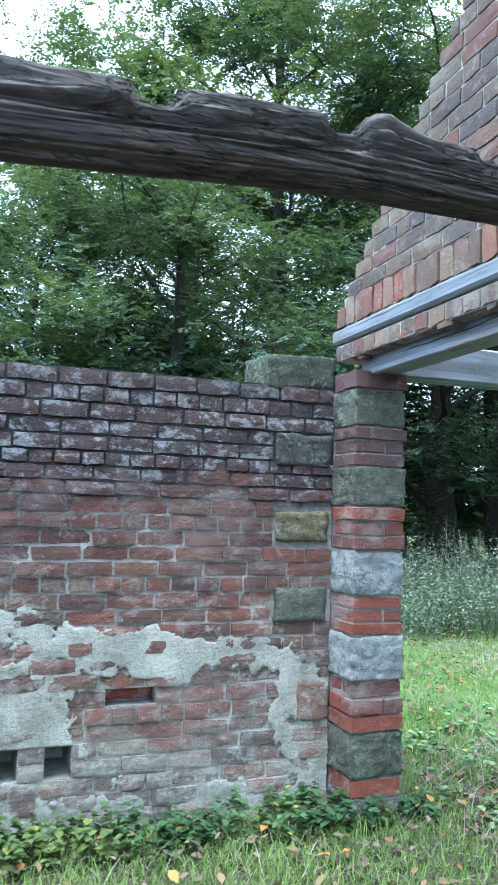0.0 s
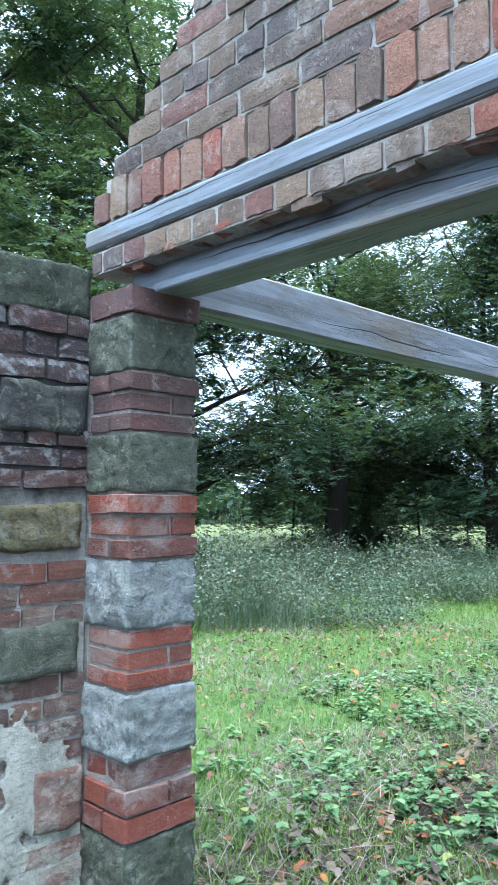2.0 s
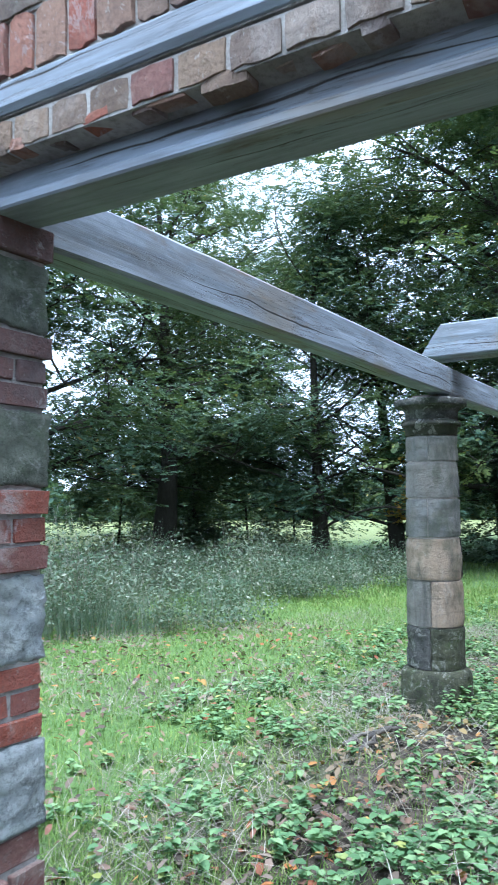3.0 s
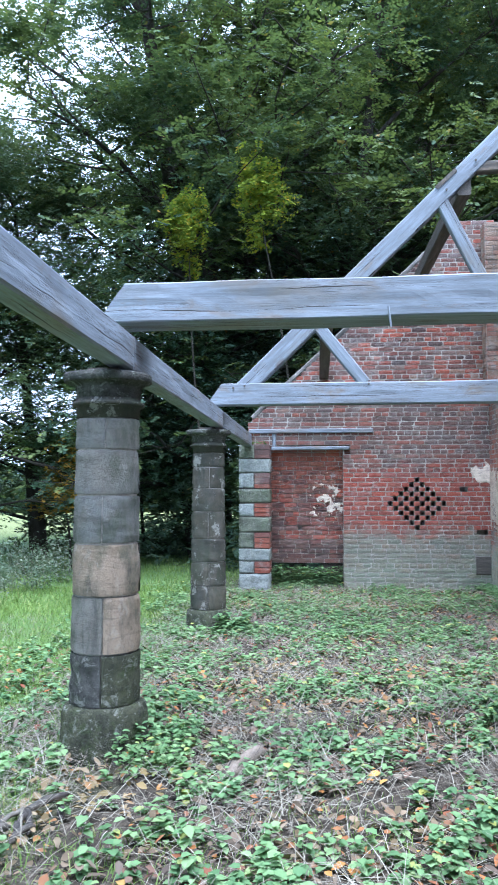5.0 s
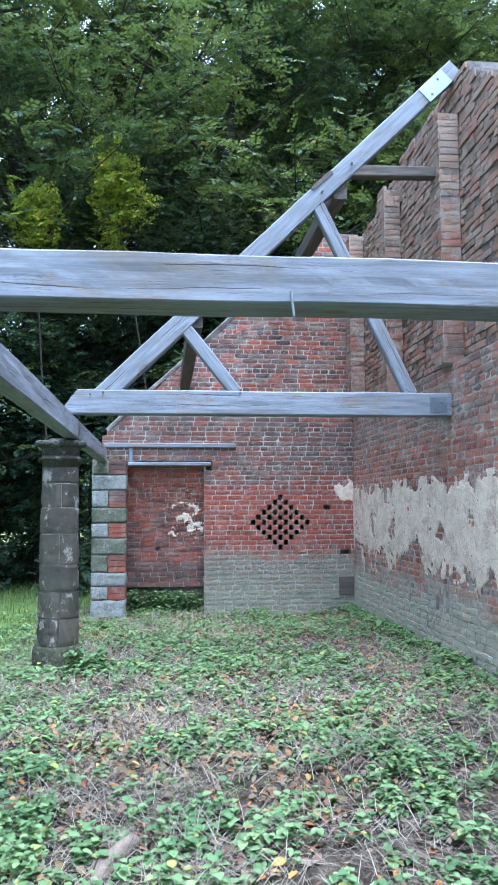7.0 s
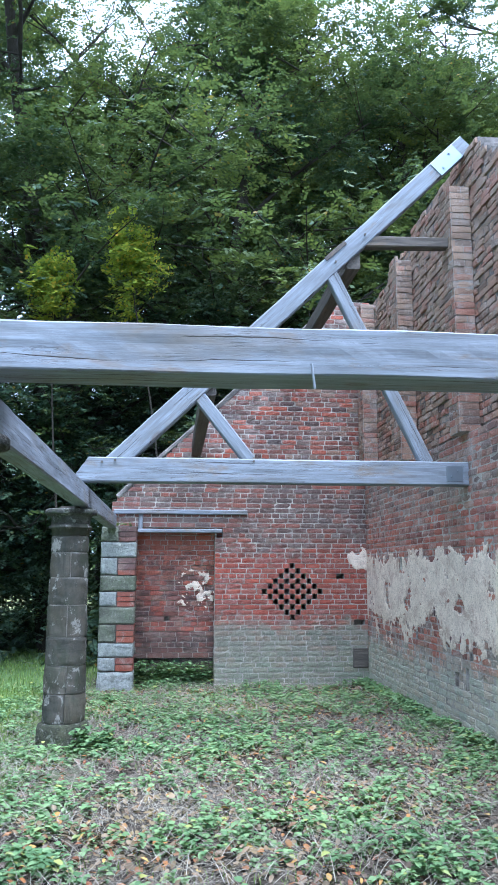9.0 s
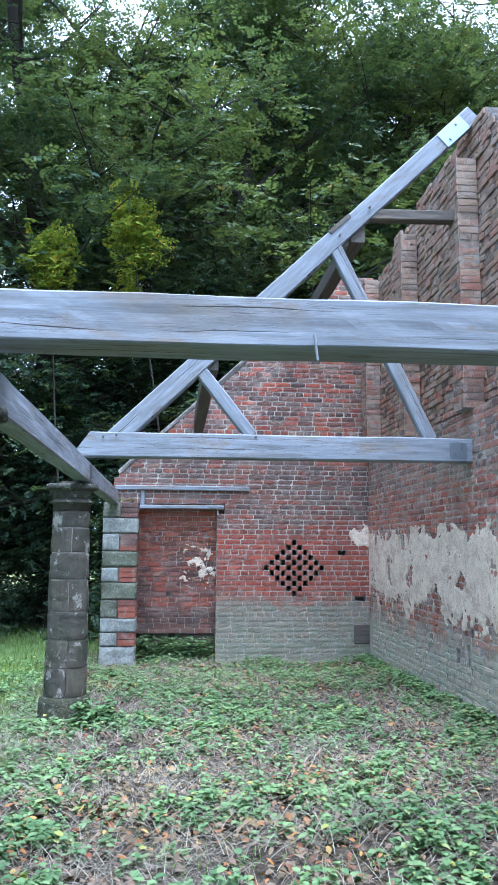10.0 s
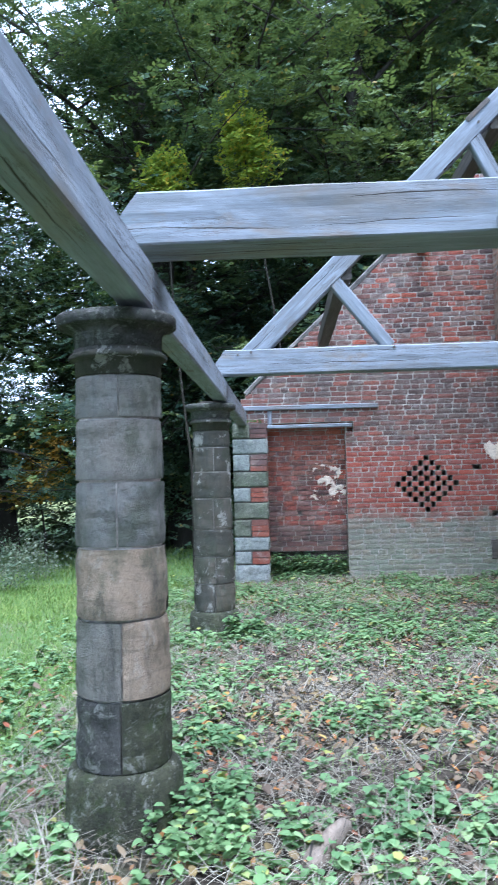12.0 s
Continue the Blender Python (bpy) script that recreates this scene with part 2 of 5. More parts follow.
def timber_mat(name, light, dark, deep=0.0, tint=(0.30, 0.27, 0.22), split=1.0):
    """Silvered oak; the grain runs along the timber's own x, with long drying splits, knots and brown stains."""
    k = Mat(name, 0.72, 0.35)
    own = k.math("MULTIPLY", k.rand(False), 37.0)
    o = k.coords("Object", (0.55, 9, 9))
    g = k.noise(o, 3.5, 8, 0.65, 0.6, shift=own)
    c = k.mix(k.ramp(g, [(0.3, 0.0), (0.68, 1.0)]), dark, light)
    big = k.noise(k.coords("Object", (0.8, 2, 2)), 1.3, 5, 0.65, shift=own)
    c = k.mix(k.ramp(big, [(0.52, 0.0), (0.66, 0.7)]), c, tint)
    rust = k.noise(k.coords("Object", (1.6, 6, 6)), 1.1, 5, 0.7, 0.4, shift=own)
    c = k.mix(k.ramp(rust, [(0.58, 0.0), (0.68, 0.6)]), c, (0.21, 0.145, 0.085))
    smudge = k.noise(k.coords("Object", (1.0, 3.5, 3.5)), 1.5, 6, 0.7, 0.5, shift=k.math("ADD", own, 5.0))
    c = k.mix(k.ramp(smudge, [(0.48, 0.0), (0.64, 0.55)]), c, k.mix(0.35, dark, (0.08, 0.08, 0.085)))
    # splits: wavering lines along the grain, opening and closing
    xyz = k.height(k.coords("Object"))
    wave = k.math("MULTIPLY", k.math("SUBTRACT", k.noise(k.coords("Object", (1, 0.6, 0.6)), 1.5, 3, 0.55, shift=own), 0.5), 0.075)
    across = k.math("ADD", k.math("ADD", xyz[1], xyz[2]), wave)
    saw = k.math("PINGPONG", k.math("ADD", across, k.math("MULTIPLY", own, 0.31)), 0.055)
    gate = k.noise(k.coords("Object", (1.1, 5, 5)), 1.3, 2, 0.5, shift=own)
    wide = k.math("MULTIPLY", k.math("MAXIMUM", k.math("SUBTRACT", gate, 0.45), 0.0), 0.024 * split)
    open_ = k.math("SUBTRACT", 1.0, k.math("DIVIDE", saw, k.math("ADD", wide, 0.00001)))
    line = k.ramp(open_, [(0.0, 1.0), (0.5, 0.0)])
    fine_crack = k.noise(k.coords("Object", (0.5, 16, 16)), 2.2, 5, 0.6, 1.2, shift=own)
    hair = k.ramp(fine_crack, [(0.480, 1.0), (0.5, 0.25), (0.520, 1.0)])
    hair = k.mix(k.ramp(gate, [(0.42, 0.0), (0.55, 1.0)]), (1, 1, 1), hair)
    c = k.mix(k.math("SUBTRACT", 1.0, hair), c, (0.07, 0.06, 0.05))
    c = k.mix(line, (0.030, 0.026, 0.022), c)
    ring = k.voronoi(k.coords("Object", (1.0, 2.2, 2.2)), 1.6)
    knot = k.ramp(ring, [(0.02, 1.0), (0.05, 0.35), (0.07, 0.75), (0.14, 0.0)])
    c = k.mix(k.math("MULTIPLY", knot, 0.7), c, (0.10, 0.07, 0.05))
    fine = k.noise(k.coords("Object", (1.2, 60, 60)), 2.0, 4, 0.7, shift=own)
    c = k.mix(k.math("MULTIPLY", k.ramp(fine, [(0.35, 1.0), (0.6, 0.0)]), 0.13 + deep), c, (0.07, 0.06, 0.055))
    h = k.mix(0.5, k.mix(0.5, fine, g), k.mix(0.5, line, hair))
    return k.done(c, h, 0.5 + deep, 0.010)


def leaf_mat(name, stops, through=0.22, rough=0.6, turn=None, patch=0.55):
    k = Mat(name, rough, 0.2)
    r = k.rand(True)
    w = k.coords("World")
    c = k.ramp(r, stops)
    c = k.mix(k.math("MULTIPLY", k.ramp(k.noise(w, 0.42, 3), [(0.46, 0.0), (0.66, 1.0)]), patch), c, k.mix(0.65, c, turn or stops[-1][1]))
    c = k.mix(k.ramp(k.noise(w, 1.7, 3), [(0.40, 0.45), (0.56, 0.0)]), c, k.mix(0.6, c, stops[0][1]))
    k.done(c)
    t = k.n.new("ShaderNodeBsdfTranslucent")
    k.l.new(k.mix(0.5, c, (0.22, 0.30, 0.05), "MIX"), t.inputs[0])
    s = k.n.new("ShaderNodeMixShader")
    s.inputs[0].default_value = through
    k.l.new(k.b.outputs[0], s.inputs[1])
    k.l.new(t.outputs[0], s.inputs[2])
    k.l.new(s.outputs[0], k.n["Material Output"].inputs[0])
    return k.m


def earth_mat():
    k = Mat("earth_and_litter", 0.95, 0.15)
    w = k.coords("World")
    soil = k.mix(k.ramp(k.noise(w, 9, 6, 0.7), [(0.35, 0.0), (0.65, 1.0)]), (0.026, 0.022, 0.018), (0.115, 0.095, 0.075))
    straw = k.noise(k.coords("World", (7, 55, 20)), 1.0, 5, 0.7, 1.5)
    soil = k.mix(k.ramp(straw, [(0.55, 0.0), (0.64, 0.42)]), soil, (0.36, 0.31, 0.25))
    grass = k.mix(k.noise(w, 22, 4, 0.7), (0.07, 0.13, 0.04), (0.16, 0.25, 0.085))
    xyz = k.height(w)
    inside = k.n.new("ShaderNodeMapRange")
    k.l.new(k.math("ADD", xyz[1], k.math("MULTIPLY", k.math("SUBTRACT", k.noise(w, 0.9, 4), 0.5), 2.2)), inside.inputs[0])
    inside.inputs[1].default_value, inside.inputs[2].default_value = 3.4, 4.6
    c = k.mix(k.math("MULTIPLY", inside.outputs[0], k.ramp(k.noise(w, 2.2, 5, 0.7), [(0.3, 0.55), (0.55, 1.0)])), soil, grass)
    far = k.n.new("ShaderNodeMapRange")
    k.l.new(k.math("ADD", xyz[0], xyz[1]), far.inputs[0])
    far.inputs[1].default_value, far.inputs[2].default_value = 38.0, 50.0
    c = k.mix(far.outputs[0], c, k.mix(k.noise(w, 0.12, 4), (0.13, 0.155, 0.06), (0.18, 0.20, 0.085)))
    return k.done(c, k.noise(w, 32, 6, 0.75), 0.9, 0.03)


BROWNS = [(0.0, (0.07, 0.05, 0.05)), (0.2, (0.15, 0.078, 0.062)), (0.4, (0.22, 0.085, 0.062)), (0.55, (0.17, 0.105, 0.08)), (0.7, (0.28, 0.10, 0.065)), (0.85, (0.21, 0.15, 0.105)), (1.0, (0.13, 0.085, 0.08))]
M_BRICK_OLD = {i: brick_mat("old_garden_brick" + i * "_mass", BROWNS, bool(i), [(1.70, 9, 0.12, (0.05, 0.047, 0.052), 0.86), (1.25, 1.75, 0.2, (0.10, 0.055, 0.05), 0.5), (0.45, 1.15, 0.2, (0.50, 0.40, 0.36), 0.08), (-1, 0.55, 0.2, (0.42, 0.40, 0.36), 0.22)], 0.32, 0.4, SCABS) for i in (0, 1)}
M_BRICK_GABLE = {i: brick_mat("grey_gable_brick" + i * "_mass", DULL, bool(i), [(2.9, 9, 0.3, (0.11, 0.10, 0.10), 0.45)], 0.3, 0.4) for i in (0, 1)}
M_BRICK_SHED = {i: brick_mat("shed_brick" + i * "_mass", REDS, bool(i), [(-1, 0.98, 0.14, (0.245, 0.265, 0.21), 0.75), (1.0, 2.05, 0.12, (0.33, 0.075, 0.05), 0.62), (2.15, 3.1, 0.2, (0.13, 0.095, 0.085), 0.55), (-1, 0.45, 0.2, (0.26, 0.31, 0.22), 0.45)], 0.28, 0.42) for i in (0, 1)}
M_BRICK_REAR = {i: brick_mat("rear_wall_brick" + i * "_mass", [(0.0, (0.09, 0.065, 0.07)), (0.15, (0.25, 0.11, 0.085)), (0.4, (0.43, 0.155, 0.11)), (0.6, (0.48, 0.20, 0.14)), (0.75, (0.36, 0.28, 0.235)), (0.9, (0.20, 0.135, 0.13)), (1.0, (0.48, 0.32, 0.235))], bool(i), [(-1, 0.72, 0.16, (0.48, 0.53, 0.42), 0.75), (1.9, 2.5, 0.15, (0.36, 0.10, 0.07), 0.35), (2.5, 3.2, 0.25, (0.22, 0.19, 0.165), 0.35)], 0.5, 0.35) for i in (0, 1)}
M_BRICK_BLOCKED = {i: brick_mat("infill_brick" + i * "_mass", REDS, bool(i), [(1.65, 2.6, 0.2, (0.52, 0.13, 0.06), 0.42), (-1, 1.65, 0.3, (0.28, 0.06, 0.04), 0.2), (-1, 0.75, 0.15, (0.09, 0.085, 0.075), 0.6)], 0.2, 0.5, [(0.9, 2.3, 3.6, 0.60, (0.55, 0.53, 0.50), 0.8), (0.4, 2.1, 4.0, 0.50, (0.045, 0.038, 0.038), 0.85)]) for i in (0, 1)}
M_BRICK_SOLDIER = brick_mat("soldier_brick", [(0, (0.09, 0.075, 0.075)), (0.2, (0.25, 0.18, 0.125)), (0.4, (0.17, 0.115, 0.10)), (0.6, (0.30, 0.10, 0.07)), (0.8, (0.28, 0.21, 0.155)), (1, (0.32, 0.12, 0.08))], False, (), 0.4, 0.3)
# pier bricks mix towards dark grey above 1.8 m
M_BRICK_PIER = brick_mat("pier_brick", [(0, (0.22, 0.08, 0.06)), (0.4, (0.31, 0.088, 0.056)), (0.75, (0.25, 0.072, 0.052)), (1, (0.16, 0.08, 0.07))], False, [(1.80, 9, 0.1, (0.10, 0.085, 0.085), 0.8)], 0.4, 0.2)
M_MORTAR = mortar_mat("lime_mortar", (0.46, 0.43, 0.40), (0.23, 0.215, 0.195))
M_MORTAR_DARK = mortar_mat("weathered_mortar", (0.28, 0.26, 0.245), (0.07, 0.066, 0.064))
M_MORTAR_GARDEN = mortar_mat("sooty_mortar", (0.52, 0.50, 0.46), (0.22, 0.21, 0.19), 1.66, 0.0, SCABS[1:])
M_MORTAR_SHED = mortar_mat("pale_lime_mortar", (0.54, 0.51, 0.46), (0.24, 0.215, 0.19))
M_PLASTER = mortar_mat("flaking_limewash", (0.82, 0.71, 0.59), (0.64, 0.54, 0.44), 99.0, 0.5)
M_RENDER = mortar_mat("grey_lime_render", (0.53, 0.52, 0.46), (0.26, 0.265, 0.22))
M_STONE = stone_mat("grey_sandstone", (0.30, 0.285, 0.265), (0.12, 0.115, 0.11), moss_amount=0.35, island=False)
M_STONE_PALE = stone_mat("pale_limestone", (0.64, 0.68, 0.69), (0.40, 0.43, 0.42), (0.26, 0.28, 0.20), 0.35, pits=0.6)
M_STONE_END = stone_mat("blue_grey_quoin", (0.47, 0.50, 0.49), (0.25, 0.275, 0.265), (0.16, 0.19, 0.12), 0.3, pits=0.5)
M_STONE_CAP = stone_mat("mossy_cap_stone", (0.22, 0.235, 0.18), (0.08, 0.09, 0.068), (0.085, 0.125, 0.06), 0.8)
M_STONE_GREEN = stone_mat("mossy_stone", (0.30, 0.32, 0.25), (0.12, 0.13, 0.10), (0.12, 0.165, 0.085), 0.6, pits=0.5)
M_STONE_BASE = stone_mat("mossy_column_base", (0.13, 0.135, 0.085), (0.045, 0.05, 0.034), (0.07, 0.10, 0.035), 0.8)
M_STONE_OCHRE = stone_mat("ochre_stone", (0.36, 0.31, 0.17), (0.17, 0.155, 0.09), moss_amount=0.35)
M_STONE_DARK = stone_mat("blackened_stone", (0.22, 0.215, 0.20), (0.055, 0.057, 0.055), moss_amount=0.4)
M_OAK = timber_mat("silvered_oak", (0.29, 0.33, 0.39), (0.155, 0.168, 0.188), 0.0, (0.215, 0.185, 0.145))
M_OAK_DARK = timber_mat("weathered_oak", (0.17, 0.15, 0.128), (0.045, 0.038, 0.032), 0.45, (0.075, 0.062, 0.046), 0.0)
M_LOG = timber_mat("rotten_oak", (0.155, 0.145, 0.135), (0.022, 0.018, 0.015), 1.2, (0.075, 0.06, 0.045), 2.0)
M_METAL = Mat("galvanised_plate", 0.42, 0.5)
M_METAL.b.inputs["Metallic"].default_value = 0.9
M_METAL = M_METAL.done((0.30, 0.36, 0.42))
M_EARTH = earth_mat()
kb = Mat("bark", 0.95, 0.15)
kw = kb.coords("World", (5, 5, 1.3))
M_BARK = kb.done(kb.mix(kb.noise(kw, 3, 6, 0.7), (0.018, 0.016, 0.013), (0.075, 0.068, 0.055)), kb.noise(kw, 5, 6, 0.75), 1.0, 0.04)
M_LEAF = leaf_mat("beech_leaves", [(0.0, (0.017, 0.041, 0.032)), (0.5, (0.034, 0.072, 0.048)), (0.93, (0.064, 0.110, 0.060)), (0.985, (0.15, 0.175, 0.05)), (1.0, (0.28, 0.15, 0.04))], 0.28, 0.6, (0.22, 0.25, 0.04), 0.75)
M_LEAF_FIELD = leaf_mat("field_tree_leaves", [(0.0, (0.028, 0.058, 0.045)), (0.5, (0.052, 0.096, 0.066)), (0.95, (0.085, 0.138, 0.082)), (0.99, (0.18, 0.18, 0.06)), (1.0, (0.34, 0.18, 0.04))], 0.3, 0.6, (0.16, 0.19, 0.06), 0.5)
M_LEAF_YELLOW = leaf_mat("turning_leaves", [(0.0, (0.12, 0.20, 0.035)), (0.5, (0.22, 0.30, 0.035)), (0.85, (0.42, 0.45, 0.035)), (1.0, (0.55, 0.32, 0.03))], 0.4, 0.6, (0.48, 0.46, 0.03))
M_LEAF_ORANGE = leaf_mat("orange_leaves", [(0.0, (0.16, 0.14, 0.03)), (0.5, (0.34, 0.19, 0.03)), (1.0, (0.50, 0.26, 0.03))], 0.35, 0.6)
M_HERB = leaf_mat("ground_herbs", [(0.0, (0.08, 0.15, 0.07)), (0.3, (0.125, 0.23, 0.105)), (0.65, (0.19, 0.31, 0.14)), (0.93, (0.27, 0.39, 0.19)), (1.0, (0.38, 0.38, 0.10))], 0.3, 0.7, (0.24, 0.35, 0.12), 0.4)
M_WEED = leaf_mat("grey_weeds", [(0.0, (0.06, 0.10, 0.065)), (0.6, (0.13, 0.18, 0.12)), (0.93, (0.21, 0.25, 0.18)), (1.0, (0.36, 0.36, 0.29))], 0.25, 0.9)
M_IVY = leaf_mat("ivy_leaves", [(0.0, (0.025, 0.06, 0.028)), (0.6, (0.05, 0.11, 0.045)), (0.95, (0.09, 0.17, 0.065)), (1.0, (0.26, 0.27, 0.06))], 0.2, 0.5)
M_GRASS = leaf_mat("grass", [(0.0, (0.085, 0.15, 0.035)), (0.6, (0.17, 0.27, 0.07)), (0.9, (0.26, 0.34, 0.11)), (1.0, (0.40, 0.36, 0.18))], 0.3, 0.8, (0.24, 0.34, 0.08), 0.5)
M_STRAW = leaf_mat("dead_stems", [(0.0, (0.11, 0.09, 0.075)), (0.5, (0.22, 0.20, 0.16)), (1.0, (0.42, 0.395, 0.33))], 0.1, 0.85)
M_FALLEN = leaf_mat("fallen_leaves", [(0.0, (0.06, 0.048, 0.042)), (0.35, (0.12, 0.09, 0.07)), (0.62, (0.24, 0.19, 0.15)), (0.80, (0.17, 0.085, 0.06)), (0.91, (0.25, 0.085, 0.045)), (0.97, (0.38, 0.16, 0.05)), (1.0, (0.46, 0.34, 0.10))], 0.1, 0.85)


# ---------------------------------------------------------------- building blocks
def mesh_of(name, verts, faces, smooth=False):
    me = bpy.data.meshes.new(name)
    me.from_pydata([tuple(v) for v in verts], [], faces)
    me.update()
    if smooth:
        me.polygons.foreach_set("use_smooth", [True] * len(me.polygons))
    return me


def part(name, shape, material, parent=None, label="", smooth=False):
    """Links a bmesh, or a mesh, as one mesh object, under a thing or a part where one is given."""
    if isinstance(shape, bmesh.types.BMesh):
        me = bpy.data.meshes.new(name)
        shape.to_mesh(me)
        shape.free()
        if smooth:
            me.polygons.foreach_set("use_smooth", [True] * len(me.polygons))
    else:
        me = shape
    if material and not me.materials:
        me.materials.append(material)
    ob = new(name, me)
    if parent:
        ob.parent = parent
    if label:
        ob["label"] = label
    return ob


def chip(rng, jitter=0.05):
    """One brick of unit size: x -0.5..0.5, z -0.5..0.5, front at y 0, back at y 1, with chipped arrises and an uneven face."""
    v, f = [], []
    cols, rows = 5, 3
    for j in range(rows):
        for i in range(cols):
            edge = i in (0, cols - 1) or j in (0, rows - 1)
            corner = i in (0, cols - 1) and j in (0, rows - 1)
            x = -0.5 + i / (cols - 1) + rng.uniform(-jitter, jitter) * 0.3
            z = -0.5 + j / (rows - 1) + rng.uniform(-jitter, jitter) * (1.0 if edge else 0.5)
            y = rng.uniform(0.01, 0.085) if edge else rng.uniform(-0.05, 0.03)
            if corner:
                x, z, y = x * rng.uniform(0.97, 0.995), z * rng.uniform(0.90, 0.98), y + 0.03
            v.append((x, y, z))
    for j in range(rows - 1):
        for i in range(cols - 1):
            a = j * cols + i
            f.append((a, a + 1, a + cols + 1, a + cols))
    rim = [0, 1, 2, 3, 4, 9, 14, 13, 12, 11, 10, 5]
    n = len(v)
    v += [(v[k][0] * 1.01, 1.0, v[k][2] * 1.01) for k in rim]
    for k in range(12):
        q = (k + 1) % 12
        f.append((rim[q], rim[k], n + k, n + q))
    return v, f


CHIPS = [chip(random.Random(40 + i)) for i in range(14)]


def lay(walls_bricks, rng, u0, u1, z0, h, bond, joint=0.011):
    """A course from u0 to u1: bond is the usual brick length."""
    u = u0 + joint / 2
    first = True
    while u < u1 - 0.03:
        l = bond * rng.uniform(0.93, 1.06)
        if first:
            l *= rng.choice((0.5, 1.0, 0.75))
            first = False
        if u1 - (u + l) < 0.06:
            l = u1 - u - joint / 2
        if l > 0.02:
            walls_bricks.append((u + l / 2, z0 + h / 2, l, h - joint))
        u += l + joint


def cut(spans, a, b):
    out = []
    for s, e in spans:
        if b <= s or a >= e:
            out.append((s, e))
        else:
            if a - s > 0.02:
                out.append((s, a))
            if e - b > 0.02:
                out.append((b, e))
    return out


def brick_wall(name, at, z0, z1, course, spans, thick, mats, mortar, seed, near, label, holes=(), rough=0.006, headers=4, recess=0.012, blocks=(), length=0.225, joint=0.011, uneven=0.03):
    """A wall in courses. at: pose of its face (x along, y into the wall, z up); spans(z): where it is solid; holes: (u0, u1, z0, z1, depth), open or blind;
    near(u, z): which bricks are pieces of their own; blocks: (u0, u1, z0, z1) kept free of bricks for other stones."""
    rng = random.Random(seed)
    core_v, core_f, bricks = [], [], []

    def box(a, b, y0, y1, lo, hi):
        n = len(core_v)
        core_v.extend([(x, y, z) for z in (lo, hi) for y in (y0, y1) for x in (a, b)])
        core_f.extend([(n + p for p in q) for q in ((0, 1, 5, 4), (2, 0, 4, 6), (1, 3, 7, 5), (3, 2, 6, 7), (4, 5, 7, 6), (1, 0, 2, 3))])

    k, z = 0, z0
    while z < z1 - 0.02:
        h = course * rng.uniform(1 - uneven, 1 + uneven)
        mid = z + h / 2
        sp = list(spans(mid))
        solid, free = list(sp), list(sp)
        for a, b, lo, hi, depth in holes:
            if lo < mid < hi:
                solid, free = cut(solid, a, b), cut(free, a, b)
                if depth < thick:
                    box(a - 0.001, b + 0.001, recess + depth, thick, z, z + h)
        for a, b, lo, hi in blocks:
            if lo < mid < hi:
                free = cut(free, a, b)
        for a, b in solid:
            box(a + 0.004, b - 0.004, recess, thick, z, z + h)
        for a, b in free:
            lay(bricks, rng, a, b, z, h, length * (0.5 if headers and k % headers == 2 else 1.0), joint)
        k, z = k + 1, z + h
    wall = part(name, mesh_of(name, core_v, [tuple(f) for f in core_f]), mortar)
    wall.matrix_world = at
    tagged(wall, label, "wall", kind="structure")
    shapes = []
    for v, f in CHIPS:
        me = mesh_of("brick", v, f)
        me.materials.append(mats[0])
        shapes.append(me)
    rest_v, rest_f, count = [], [], 0
    for u, w, l, h in bricks:
        out = rng.uniform(-rough, rough)
        tilt = rng.uniform(-0.4, 0.4) * uneven
        if count < 300 and near(u, w):
            ob = new("brick", rng.choice(shapes))
            ob.parent = wall
            ob.matrix_basis = Matrix.LocRotScale((u, out, w), Euler((0, tilt, rng.uniform(-0.01, 0.01))), (l, 0.045, h))
            count += 1
        else:
            v, f = rng.choice(CHIPS)
            n = len(rest_v)
            rest_v.extend([(u + x * l, out + y * 0.045, w + p * h + x * l * tilt) for x, y, p in v])
            rest_f.extend([tuple(n + i for i in q) for q in f])
    if rest_v:
        ob = part("brickwork", mesh_of("brickwork", rest_v, rest_f), mats[1], wall)
        ob["kind"] = "stuff"
    return wall


def rock(rng, sx, sy, sz, rough=0.035, cuts=4, round_=0.12):
    """A block of stone with worn arrises, centred, of that size."""
    bm = bmesh.new()
    bmesh.ops.create_cube(bm, size=1.0)
    bmesh.ops.subdivide_edges(bm, edges=list(bm.edges), cuts=cuts + 5, use_grid_fill=True)
    seed = Vector((rng.uniform(0, 50), rng.uniform(0, 50), 0))
    small = min(sx, sy, sz)
    for v in bm.verts:
        c = Vector((v.co.x * sx, v.co.y * sy, v.co.z * sz))
        # arrises worn round, more at the corners
        e = sorted((abs(v.co.x), abs(v.co.y), abs(v.co.z)))
        worn = max(0, e[1] - 0.36) / 0.14
        d = c.normalized()
        n = noise.noise_vector(c * 9 + seed) + 0.6 * noise.noise_vector(c * 23 + seed) + 0.35 * noise.noise_vector(c * 60 + seed)
        crag = noise.voronoi(c * 17 + n * 0.3 + seed)[0]
        v.co = c - d * worn * worn * small * round_ * 0.55 + n * rough * small * 1.1 + d * (min(crag[1] - crag[0], 0.35) - 0.2) * rough * small * 1.8
    return bm


